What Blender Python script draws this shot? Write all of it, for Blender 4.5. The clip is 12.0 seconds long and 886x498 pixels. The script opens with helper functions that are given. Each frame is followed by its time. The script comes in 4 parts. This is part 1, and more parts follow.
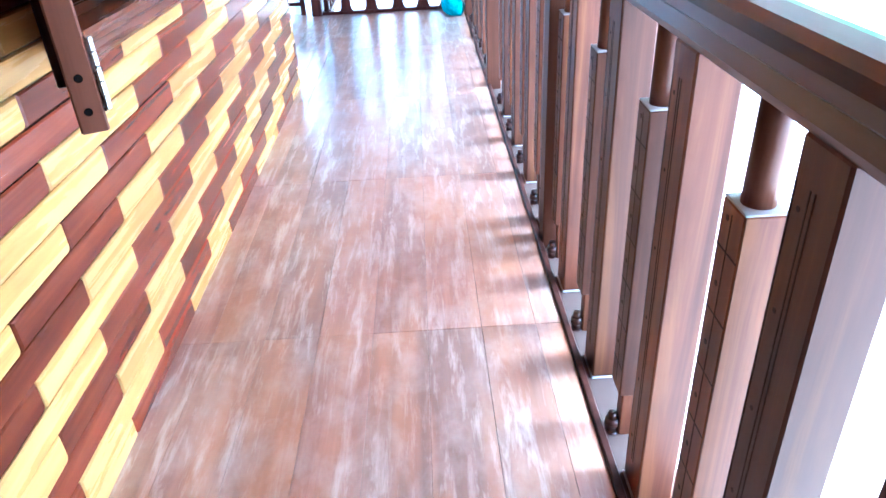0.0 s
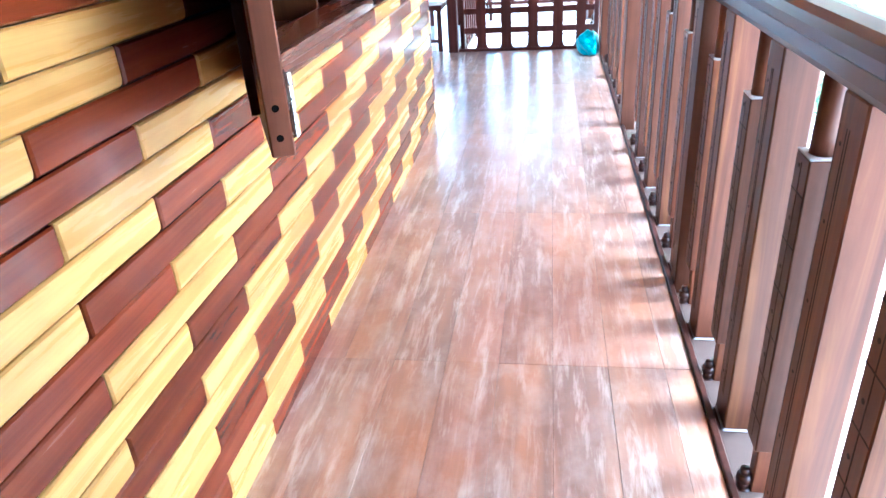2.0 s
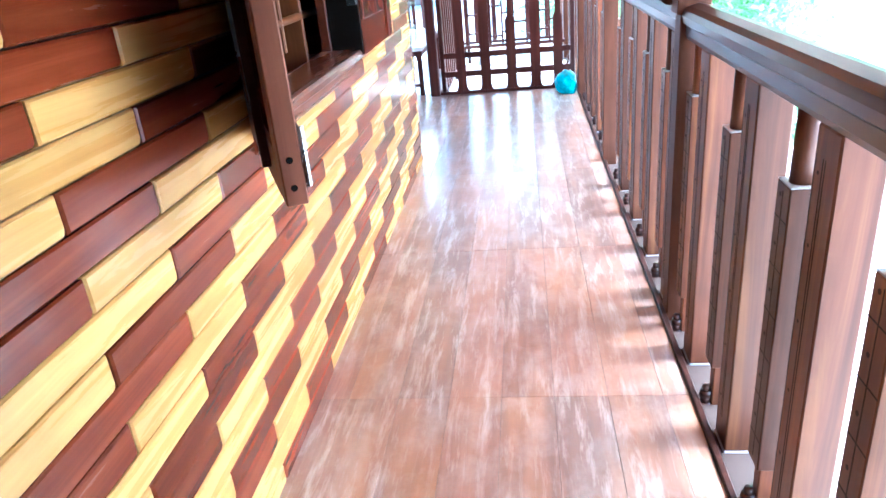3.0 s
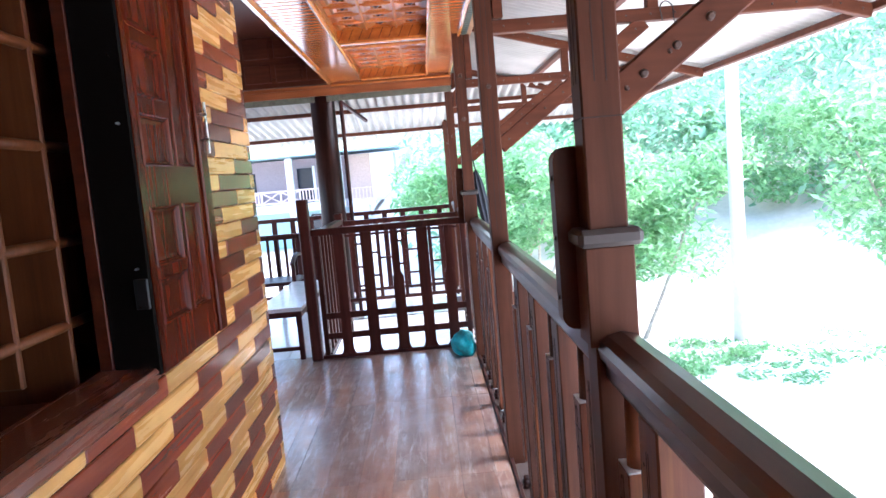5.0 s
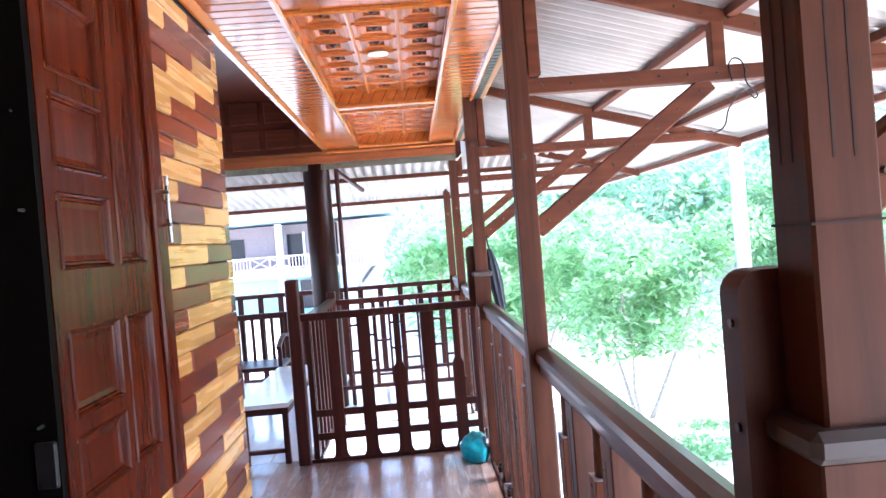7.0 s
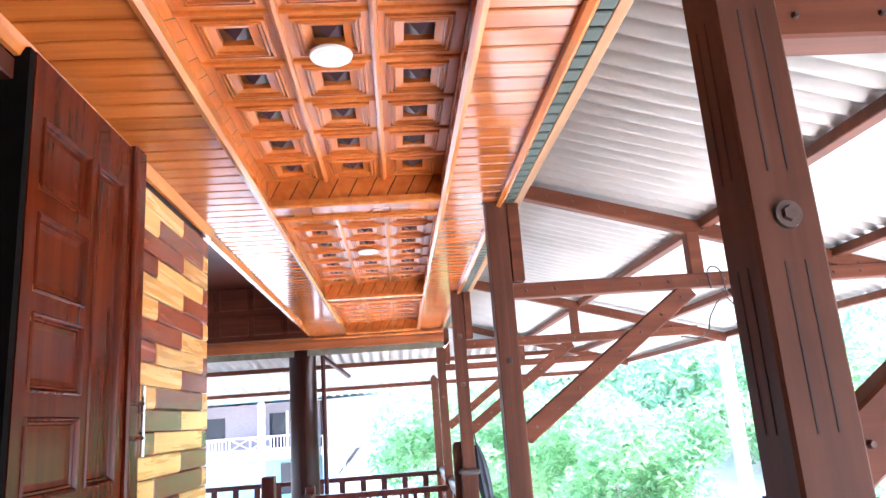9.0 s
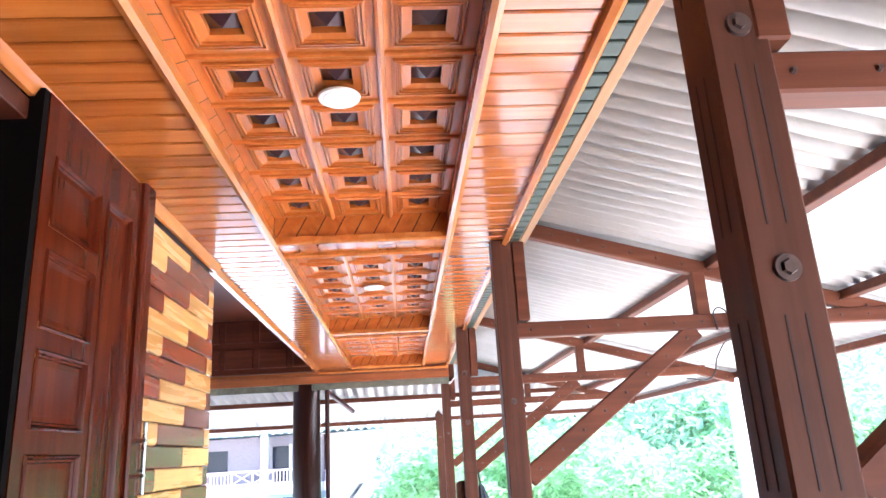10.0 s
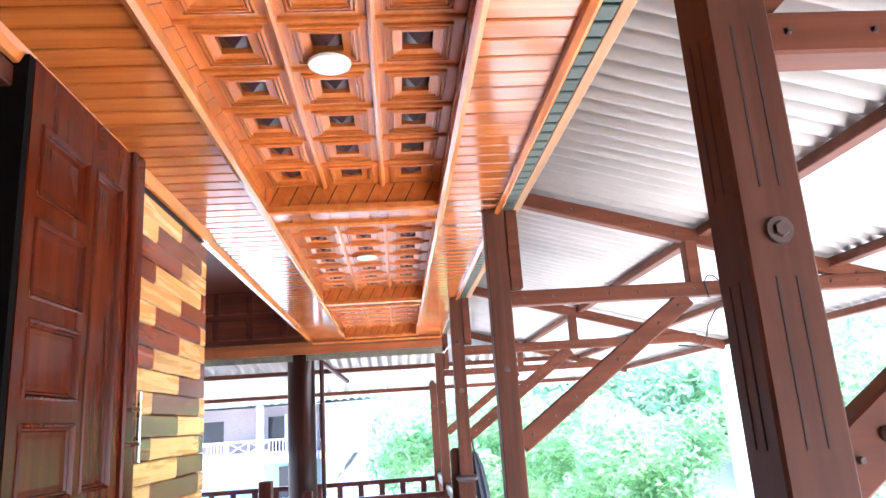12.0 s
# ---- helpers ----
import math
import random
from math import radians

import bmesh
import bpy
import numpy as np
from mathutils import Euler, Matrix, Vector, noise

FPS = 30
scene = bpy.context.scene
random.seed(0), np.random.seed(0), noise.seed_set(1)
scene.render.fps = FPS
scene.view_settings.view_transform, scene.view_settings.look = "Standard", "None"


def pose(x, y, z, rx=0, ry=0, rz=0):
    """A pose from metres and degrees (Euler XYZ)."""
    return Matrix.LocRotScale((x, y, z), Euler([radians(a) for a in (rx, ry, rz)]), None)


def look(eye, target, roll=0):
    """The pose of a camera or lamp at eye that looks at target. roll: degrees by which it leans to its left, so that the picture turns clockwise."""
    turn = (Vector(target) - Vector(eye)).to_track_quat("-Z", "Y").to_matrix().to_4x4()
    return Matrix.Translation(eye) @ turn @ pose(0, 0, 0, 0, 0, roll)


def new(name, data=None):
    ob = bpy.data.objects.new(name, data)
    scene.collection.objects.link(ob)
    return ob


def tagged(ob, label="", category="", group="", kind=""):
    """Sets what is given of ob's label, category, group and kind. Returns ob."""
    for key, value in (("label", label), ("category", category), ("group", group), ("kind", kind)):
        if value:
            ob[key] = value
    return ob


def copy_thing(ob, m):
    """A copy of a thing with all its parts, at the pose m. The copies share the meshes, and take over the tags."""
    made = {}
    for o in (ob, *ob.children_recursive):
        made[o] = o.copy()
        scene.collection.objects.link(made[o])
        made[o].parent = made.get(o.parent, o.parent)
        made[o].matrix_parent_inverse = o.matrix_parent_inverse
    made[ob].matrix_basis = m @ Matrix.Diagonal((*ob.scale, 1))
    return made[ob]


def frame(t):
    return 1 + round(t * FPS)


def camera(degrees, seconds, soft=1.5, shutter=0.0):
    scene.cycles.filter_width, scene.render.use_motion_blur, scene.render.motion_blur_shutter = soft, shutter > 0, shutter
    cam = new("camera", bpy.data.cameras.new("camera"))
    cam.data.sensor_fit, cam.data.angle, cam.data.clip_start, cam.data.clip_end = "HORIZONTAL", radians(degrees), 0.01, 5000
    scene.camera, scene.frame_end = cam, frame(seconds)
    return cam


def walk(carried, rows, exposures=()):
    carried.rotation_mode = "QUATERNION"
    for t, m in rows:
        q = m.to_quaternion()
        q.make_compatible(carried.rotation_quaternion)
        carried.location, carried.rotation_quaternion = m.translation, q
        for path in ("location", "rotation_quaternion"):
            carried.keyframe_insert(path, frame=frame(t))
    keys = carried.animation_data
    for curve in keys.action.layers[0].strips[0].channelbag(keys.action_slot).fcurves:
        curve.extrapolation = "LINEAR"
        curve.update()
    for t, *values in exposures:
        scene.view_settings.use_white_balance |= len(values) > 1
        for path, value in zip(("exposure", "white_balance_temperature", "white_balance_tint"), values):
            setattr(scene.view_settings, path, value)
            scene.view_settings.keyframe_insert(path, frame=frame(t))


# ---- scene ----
cam = camera(64.9, 12.0)
PATH = [
    (0, (-0.077, 0.076, 1.274), (-0.057, 1.807, 0.272), -3.0),
    (0.5, (-0.043, 0.088, 1.283), (-0.014, 1.836, 0.311), -4.0),
    (1, (-0.043, 0.11, 1.278), (-0.057, 1.851, 0.293), -4.2),
    (1.5, (-0.063, 0.091, 1.286), (-0.134, 1.859, 0.353), -4.5),
    (2, (-0.138, 0.025, 1.298), (-0.434, 1.786, 0.397), -3.7),
    (2.5, (-0.16, -0.013, 1.323), (-0.417, 1.8, 0.519), -5.0),
    (3, (-0.17, -0.036, 1.326), (-0.422, 1.779, 0.524), -5.4),
    (3.5, (-0.163, 0.005, 1.336), (-0.111, 1.915, 0.744), -2.2),
    (3.7, (-0.138, 0.082, 1.351), (0.026, 2.011, 0.847), -4.4),
    (5.5, (-0.002, 1.186, 1.48), (0.006, 3.18, 1.318), -5.0),
    (6, (-0.078, 1.417, 1.519), (0.069, 3.408, 1.403), -5.4),
    (6.5, (-0.137, 1.516, 1.537), (0.027, 3.507, 1.451), -5.2),
    (7, (-0.121, 1.539, 1.546), (-0.036, 3.537, 1.516), -4.6),
    (7.5, (-0.114, 1.536, 1.571), (-0.018, 3.529, 1.703), -4.2),
    (9.3, (-0.094, 1.535, 1.651), (0.06, 3.46, 2.17), -4.3),
    (9.5, (-0.09, 1.534, 1.652), (0.046, 3.452, 2.201), -3.9),
    (10, (-0.093, 1.524, 1.662), (0.041, 3.439, 2.222), -3.4),
    (10.5, (-0.094, 1.524, 1.658), (0.022, 3.451, 2.18), -2.8),
    (11, (-0.094, 1.537, 1.652), (0.056, 3.484, 2.088), -2.9),
    (11.5, (-0.084, 1.537, 1.657), (0.076, 3.469, 2.146), -3.4),
    (12, (-0.092, 1.529, 1.655), (0.058, 3.465, 2.134), -3.8),
]
EXPOSURES = [(0, 4.75, 4200, 2), (1.0, 4.72, 4400, 2), (2.0, 4.75, 4550, 2), (3.0, 4.8, 4550, 2), (3.6, 4.75, 4800, 5), (5.4, 2.9, 5200, 16), (6.0, 3.08, 5200, 17), (7.5, 3.5, 5200, 17), (9.4, 3.68, 5250, 15), (12, 3.68, 5250, 15)]
walk(cam, [(t, look(eye, target, roll)) for t, eye, target, roll in PATH], EXPOSURES)

# ---- exposure, world, sun ----
def daylight():
    w = bpy.data.worlds.new("sky")
    scene.world = w
    w.use_nodes = True
    nt = w.node_tree
    bg = nt.nodes["Background"]
    sky = nt.nodes.new("ShaderNodeTexSky")
    sky.sky_type = "NISHITA"
    sky.sun_disc = False
    sky.sun_elevation = radians(47)
    sky.sun_rotation = radians(75)
    sky.air_density = 1.3
    sky.dust_density = 4.0
    nt.links.new(sky.outputs[0], bg.inputs[0])
    bg.inputs[1].default_value = SKY
    sun = new("sun", bpy.data.lights.new("sun", "SUN"))
    sun.data.energy = SUN
    sun.data.angle = radians(12)
    sun.data.color = (1.0, 0.96, 0.9)
    sun.matrix_world = look((10, 1.5, 10.8), (0, 0.5, 0))


SKY, SUN = 0.15, 1.5
daylight()


# ---- materials ----
def mat_base(name):
    m = bpy.data.materials.new(name)
    m.use_nodes = True
    nt = m.node_tree
    return m, nt, nt.nodes["Principled BSDF"]


def mapped(nt, scale, rot=(0, 0, 0), space="Object"):
    tc = nt.nodes.new("ShaderNodeTexCoord")
    mp = nt.nodes.new("ShaderNodeMapping")
    mp.inputs["Scale"].default_value = scale
    mp.inputs["Rotation"].default_value = rot
    nt.links.new(tc.outputs[space], mp.inputs["Vector"])
    return mp.outputs["Vector"]


def noise_tex(nt, vec, scale, detail=4.0, rough=0.55, dist=0.0):
    n = nt.nodes.new("ShaderNodeTexNoise")
    n.inputs["Scale"].default_value = scale
    n.inputs["Detail"].default_value = detail
    n.inputs["Roughness"].default_value = rough
    n.inputs["Distortion"].default_value = dist
    nt.links.new(vec, n.inputs["Vector"])
    return n.outputs["Fac"]


def ramp(nt, fac, stops):
    r = nt.nodes.new("ShaderNodeValToRGB")
    e = r.color_ramp.elements
    while len(e) < len(stops):
        e.new(0.5)
    for k, (p, c) in zip(e, stops):
        k.position = p
        k.color = (*c, 1) if len(c) == 3 else c
    nt.links.new(fac, r.inputs["Fac"])
    return r.outputs["Color"]


def mixc(nt, fac, a, b, mode="MIX"):
    m = nt.nodes.new("ShaderNodeMix")
    m.data_type = "RGBA"
    m.blend_type = mode
    for sock, v in ((m.inputs["Factor"], fac), (m.inputs["A"], a), (m.inputs["B"], b)):
        if isinstance(v, (int, float)):
            sock.default_value = v
        elif isinstance(v, tuple):
            sock.default_value = (*v, 1)
        else:
            nt.links.new(v, sock)
    return m.outputs["Result"]


def mapr(nt, val, lo, hi, a=0.0, b=1.0):
    m = nt.nodes.new("ShaderNodeMapRange")
    nt.links.new(val, m.inputs["Value"])
    for k, v in zip(("From Min", "From Max", "To Min", "To Max"), (a, b, lo, hi)):
        m.inputs[k].default_value = v
    return m.outputs["Result"]


def bump(nt, bsdf, height, strength=0.2, dist=0.002):
    b = nt.nodes.new("ShaderNodeBump")
    b.inputs["Strength"].default_value = strength
    b.inputs["Distance"].default_value = dist
    nt.links.new(height, b.inputs["Height"])
    nt.links.new(b.outputs["Normal"], bsdf.inputs["Normal"])


def wood(name, dark, mid, light, grain="y", rough=(0.25, 0.45), vary=0.25, coat=0.0, scale=1.0, island=False, gloss=0.5, sheen=0.12, relief=0.25):
    """Varnished or raw timber with the grain along an axis, tone varied piece by piece."""
    m, nt, bs = mat_base(name)
    s = {"x": (1.2, 22, 22), "y": (22, 1.2, 22), "z": (22, 22, 1.2)}[grain]
    vec = mapped(nt, tuple(v * scale for v in s))
    add = nt.nodes.new("ShaderNodeVectorMath")
    add.operation = "ADD"
    if island:
        src = nt.nodes.new("ShaderNodeNewGeometry").outputs["Random Per Island"]
    else:
        src = nt.nodes.new("ShaderNodeObjectInfo").outputs["Random"]
    mul = nt.nodes.new("ShaderNodeMath")
    mul.operation = "MULTIPLY"
    mul.inputs[1].default_value = 37.0
    nt.links.new(src, mul.inputs[0])
    nt.links.new(vec, add.inputs[0])
    nt.links.new(mul.outputs[0], add.inputs[1])
    g = noise_tex(nt, add.outputs[0], 1.0, 6, 0.6, 0.6)
    big = noise_tex(nt, mapped(nt, (3, 3, 3)), 1.0, 3)
    col = ramp(nt, g, [(0.25, dark), (0.5, mid), (0.75, light)])
    tone = mapr(nt, src, 1.0 - vary, 1.0 + vary)
    tn = nt.nodes.new("ShaderNodeCombineColor")
    for i in range(3):
        nt.links.new(tone, tn.inputs[i])
    col = mixc(nt, 1.0, col, tn.outputs[0], "MULTIPLY")
    blot = ramp(nt, big, [(0.3, (0.72, 0.72, 0.72)), (0.65, (1.1, 1.1, 1.1))])
    col = mixc(nt, 0.7, col, blot, "MULTIPLY")
    nt.links.new(col, bs.inputs["Base Color"])
    nt.links.new(mapr(nt, g, rough[0], rough[1]), bs.inputs["Roughness"])
    bs.inputs["Specular IOR Level"].default_value = gloss
    bs.inputs["Coat Weight"].default_value = coat
    bs.inputs["Coat Roughness"].default_value = sheen
    bump(nt, bs, g, relief, 0.0015)
    return m


def plain(name, col, rough=0.5, metal=0.0, spread=0.12, scale=14.0):
    m, nt, bs = mat_base(name)
    n = noise_tex(nt, mapped(nt, (1, 1, 1)), scale, 5)
    lo = tuple(c * (1 - spread) for c in col)
    hi = tuple(min(1, c * (1 + spread)) for c in col)
    nt.links.new(ramp(nt, n, [(0.3, lo), (0.7, hi)]), bs.inputs["Base Color"])
    nt.links.new(mapr(nt, n, rough * 0.8, min(1, rough * 1.2)), bs.inputs["Roughness"])
    bs.inputs["Metallic"].default_value = metal
    bump(nt, bs, n, 0.15, 0.002)
    return m


def floor_wood():
    """Red-brown boards, polished, scuffed to a pale grey in long worn streaks."""
    m, nt, bs = mat_base("worn floor boards")
    rnd = nt.nodes.new("ShaderNodeObjectInfo").outputs["Random"]
    pos = nt.nodes.new("ShaderNodeNewGeometry").outputs["Position"]

    def at(scale, shift=0.0):
        mp = nt.nodes.new("ShaderNodeMapping")
        mp.inputs["Scale"].default_value = scale
        nt.links.new(pos, mp.inputs["Vector"])
        if not shift:
            return mp.outputs[0]
        mul = nt.nodes.new("ShaderNodeMath")
        mul.operation = "MULTIPLY"
        mul.inputs[1].default_value = shift
        nt.links.new(rnd, mul.inputs[0])
        add = nt.nodes.new("ShaderNodeVectorMath")
        nt.links.new(mp.outputs[0], add.inputs[0])
        nt.links.new(mul.outputs[0], add.inputs[1])
        return add.outputs[0]
    g = noise_tex(nt, at((30, 1.6, 30), 91.0), 1.0, 4, 0.55, 0.3)
    col = ramp(nt, g, [(0.25, (0.15, 0.050, 0.026)), (0.5, (0.235, 0.096, 0.054)), (0.78, (0.34, 0.168, 0.105))])
    tv = mapr(nt, rnd, 0.56, 1.16)
    tone = nt.nodes.new("ShaderNodeCombineColor")
    for i in range(3):
        nt.links.new(tv, tone.inputs[i])
    col = mixc(nt, 1.0, col, tone.outputs[0], "MULTIPLY")
    hue = noise_tex(nt, at((7, 1.2, 7), 40.0), 1.0, 3)
    col = mixc(nt, mapr(nt, hue, 0.0, 0.85, 0.45, 0.66), col, (0.34, 0.145, 0.058))
    streak = noise_tex(nt, at((26, 3.4, 26)), 1.0, 6, 0.68, 0.35)
    blotch = noise_tex(nt, at((9, 5, 9)), 1.0, 4, 0.65, 0.2)
    patch = noise_tex(nt, at((2.4, 1.1, 2.4)), 1.0, 4, 0.6)
    mx = nt.nodes.new("ShaderNodeMath")
    mx.operation = "MULTIPLY"
    nt.links.new(mapr(nt, streak, 0.0, 1.0, 0.49, 0.66), mx.inputs[0])
    nt.links.new(mapr(nt, patch, 0.12, 1.0, 0.36, 0.60), mx.inputs[1])
    col = mixc(nt, mapr(nt, mx.outputs[0], 0.0, 0.6, 0.05, 0.8), col, (0.60, 0.57, 0.53))
    col = mixc(nt, mapr(nt, blotch, 0.0, 0.34, 0.44, 0.75), col, (0.56, 0.52, 0.48))
    haze = mapr(nt, patch, 0.02, 0.22, 0.3, 0.65)
    col = mixc(nt, haze, col, (0.50, 0.47, 0.43))
    nt.links.new(col, bs.inputs["Base Color"])
    bs.inputs["Specular IOR Level"].default_value = 0.9
    nt.links.new(mapr(nt, patch, 0.36, 0.46, 0.3, 0.7), bs.inputs["Roughness"])
    bs.inputs["Coat Weight"].default_value = 1.0
    nt.links.new(mapr(nt, patch, 0.17, 0.27), bs.inputs["Coat Roughness"])
    bump(nt, bs, g, 0.04, 0.001)
    return m


def tin_mat():
    m, nt, bs = mat_base("galvanised roofing")
    n = noise_tex(nt, mapped(nt, (2.5, 2.5, 2.5)), 1.0, 5, 0.6)
    fine = noise_tex(nt, mapped(nt, (40, 40, 40)), 1.0, 3)
    nt.links.new(ramp(nt, n, [(0.3, (0.42, 0.405, 0.37)), (0.7, (0.55, 0.53, 0.49))]), bs.inputs["Base Color"])
    bs.inputs["Metallic"].default_value = 0.2
    nt.links.new(mapr(nt, fine, 0.40, 0.55), bs.inputs["Roughness"])
    return m


def leaf_mat(name, a, b, c):
    """Thin leaves that let part of the light through."""
    m, nt, bs = mat_base(name)
    rnd = nt.nodes.new("ShaderNodeNewGeometry").outputs["Random Per Island"]
    col = ramp(nt, rnd, [(0.0, a), (0.5, b), (1.0, c)])
    nt.links.new(col, bs.inputs["Base Color"])
    bs.inputs["Roughness"].default_value = 0.5
    tr = nt.nodes.new("ShaderNodeBsdfTranslucent")
    nt.links.new(col, tr.inputs["Color"])
    mix = nt.nodes.new("ShaderNodeMixShader")
    mix.inputs[0].default_value = 0.5
    nt.links.new(bs.outputs[0], mix.inputs[1])
    nt.links.new(tr.outputs[0], mix.inputs[2])
    nt.links.new(mix.outputs[0], nt.nodes["Material Output"].inputs["Surface"])
    return m


def ground_mat():
    m, nt, bs = mat_base("pale dry earth")
    n = noise_tex(nt, mapped(nt, (0.25, 0.25, 0.25)), 1.0, 6, 0.6)
    f = noise_tex(nt, mapped(nt, (6, 6, 6)), 1.0, 5, 0.6)
    col = ramp(nt, n, [(0.35, (0.52, 0.47, 0.40)), (0.6, (0.66, 0.61, 0.53))])
    gr = mapr(nt, n, 0.0, 0.5, 0.6, 0.75)
    col = mixc(nt, gr, col, (0.20, 0.26, 0.10))
    col = mixc(nt, 0.35, col, ramp(nt, f, [(0.3, (0.7, 0.7, 0.7)), (0.7, (1.1, 1.1, 1.1))]), "MULTIPLY")
    nt.links.new(col, bs.inputs["Base Color"])
    bs.inputs["Roughness"].default_value = 0.95
    bump(nt, bs, f, 0.5, 0.02)
    return m


M_DARKBRICK = wood("dark stained cladding board", (0.085, 0.013, 0.004), (0.155, 0.028, 0.009), (0.225, 0.050, 0.017), "y", (0.18, 0.32), 0.24, 0.42, gloss=0.18, sheen=0.13)
M_LIGHTBRICK = wood("honey cladding board", (0.46, 0.215, 0.052), (0.59, 0.32, 0.088), (0.69, 0.42, 0.135), "y", (0.20, 0.34), 0.14, 0.38, gloss=0.18, sheen=0.13)
M_BACK = plain("dark wall backing", (0.03, 0.015, 0.01), 0.8)
M_FLOOR = floor_wood()
M_RAIL = wood("brown railing timber", (0.030, 0.0095, 0.0065), (0.050, 0.0165, 0.0105), (0.078, 0.030, 0.020), "y", (0.28, 0.42), 0.15, 0.25, gloss=0.28)
M_BAL = wood("red-brown baluster timber", (0.055, 0.0145, 0.0065), (0.105, 0.032, 0.0135), (0.19, 0.074, 0.024), "z", (0.38, 0.56), 0.45, 0.0, gloss=0.26)
M_POST = wood("painted brown post", (0.054, 0.0180, 0.0090), (0.080, 0.0275, 0.0140), (0.106, 0.040, 0.021), "z", (0.42, 0.60), 0.1, 0.0, gloss=0.15)
M_SCORE = plain("scored post groove", (0.032, 0.012, 0.007), 0.8, 0.0, 0.1)
M_TRUSS = wood("brown painted truss timber", (0.066, 0.0185, 0.0075), (0.104, 0.031, 0.013), (0.140, 0.046, 0.020), "x", (0.45, 0.65), 0.12, gloss=0.18)
M_STRIP = wood("golden ceiling boards", (0.28, 0.064, 0.0065), (0.37, 0.098, 0.012), (0.46, 0.145, 0.024), "x", (0.14, 0.24), 0.16, 0.6, island=True, gloss=0.25, sheen=0.12)
M_TRIM = wood("golden ceiling moulding", (0.36, 0.100, 0.014), (0.46, 0.145, 0.025), (0.55, 0.20, 0.045), "y", (0.18, 0.32), 0.06, 0.4, gloss=0.35)
M_COFFER = wood("amber coffer timber", (0.36, 0.090, 0.010), (0.47, 0.130, 0.019), (0.57, 0.185, 0.036), "y", (0.24, 0.36), 0.04, 0.45, island=True, gloss=0.3, sheen=0.2)
M_PYRAMID = wood("dark pyramid inlay", (0.02, 0.007, 0.009), (0.035, 0.013, 0.015), (0.05, 0.02, 0.022), "y", (0.3, 0.45), 0.1, 0.1, gloss=0.3)
M_LEAF = wood("dark red shutter timber", (0.042, 0.0052, 0.0012), (0.068, 0.0092, 0.0022), (0.100, 0.0155, 0.0038), "z", (0.22, 0.34), 0.08, 0.42, gloss=0.0, sheen=0.16, relief=0.03)
M_STILE = wood("brown shutter edge", (0.105, 0.033, 0.017), (0.155, 0.052, 0.027), (0.205, 0.075, 0.041), "z", (0.4, 0.6), 0.05, gloss=0.2)
M_COLUMN = wood("black-brown round column", (0.014, 0.0045, 0.0035), (0.026, 0.009, 0.0065), (0.046, 0.017, 0.012), "z", (0.35, 0.5), 0.05, gloss=0.18)
M_GATE = wood("dark gate timber", (0.030, 0.0065, 0.005), (0.054, 0.012, 0.009), (0.085, 0.024, 0.016), "z", (0.32, 0.48), 0.2, gloss=0.25)
M_DARKPANEL = wood("dark interior timber", (0.035, 0.008, 0.004), (0.06, 0.014, 0.006), (0.09, 0.024, 0.010), "x", (0.3, 0.45), 0.1, 0.1, gloss=0.2)
M_SHELF = wood("brown shelf timber", (0.066, 0.021, 0.007), (0.105, 0.034, 0.011), (0.15, 0.052, 0.018), "z", (0.35, 0.5), 0.15, gloss=0.2)
M_SILL = wood("varnished sill timber", (0.080, 0.021, 0.009), (0.125, 0.036, 0.017), (0.17, 0.055, 0.028), "y", (0.2, 0.34), 0.05, 0.3, gloss=0.25)
# The unlit room's darkness is put into this colour.
M_INSIDE = plain("room shade painted near-black", (0.006, 0.004, 0.003), 0.9)
# Daylight falling on the ledge from outside is put into this pale colour.
M_LEDGE = wood("ledge timber with daylight painted in", (0.46, 0.32, 0.25), (0.60, 0.44, 0.36), (0.70, 0.55, 0.46), "y", (0.4, 0.6), 0.05)
# Colour of the feet; on the block tops it stands in for sky sheen.
M_FOOT_SHEEN = plain("pale grey baluster foot and painted sky sheen", (0.34, 0.32, 0.32), 0.5, 0.0, 0.15)
M_BEAM = wood("reddish end beam timber", (0.19, 0.052, 0.014), (0.26, 0.078, 0.022), (0.34, 0.115, 0.036), "x", (0.3, 0.45), 0.06, 0.2, gloss=0.3)
M_TIN = tin_mat()
M_GREEN = plain("dull green roofing edge", (0.022, 0.034, 0.020), 0.5, 0.0, 0.3)
M_RAWBOARD = wood("pale raw edge board", (0.23, 0.115, 0.05), (0.31, 0.165, 0.075), (0.38, 0.22, 0.11), "y", (0.5, 0.7), 0.05, gloss=0.2)
M_METAL = plain("bright steel", (0.65, 0.66, 0.66), 0.28, 1.0, 0.05)
M_NAIL = plain("dull nail head", (0.07, 0.04, 0.03), 0.4, 0.4, 0.2)
# Near-black colour stands in for shade beside the shutter and in bolt holes.
M_SHADE = plain("painted near-black shade", (0.003, 0.002, 0.0015), 0.9, 0.0, 0.1)
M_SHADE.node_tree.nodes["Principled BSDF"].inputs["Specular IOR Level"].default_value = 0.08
M_GROOVE = plain("dark groove", (0.022, 0.009, 0.007), 0.8, 0.0, 0.1)
M_FRINGE = plain("grey-green ribbed edge", (0.13, 0.13, 0.09), 0.6, 0.0, 0.3)
M_BOLT = plain("worn bolt head", (0.085, 0.055, 0.045), 0.3, 0.4, 0.2, 60)
M_BLACK = plain("black", (0.012, 0.012, 0.013), 0.4)
M_LAMP = plain("white lamp disc", (0.66, 0.62, 0.56), 0.35, 0.0, 0.03)
M_BAG = plain("turquoise plastic bag", (0.03, 0.36, 0.42), 0.3, 0.0, 0.35, 30)
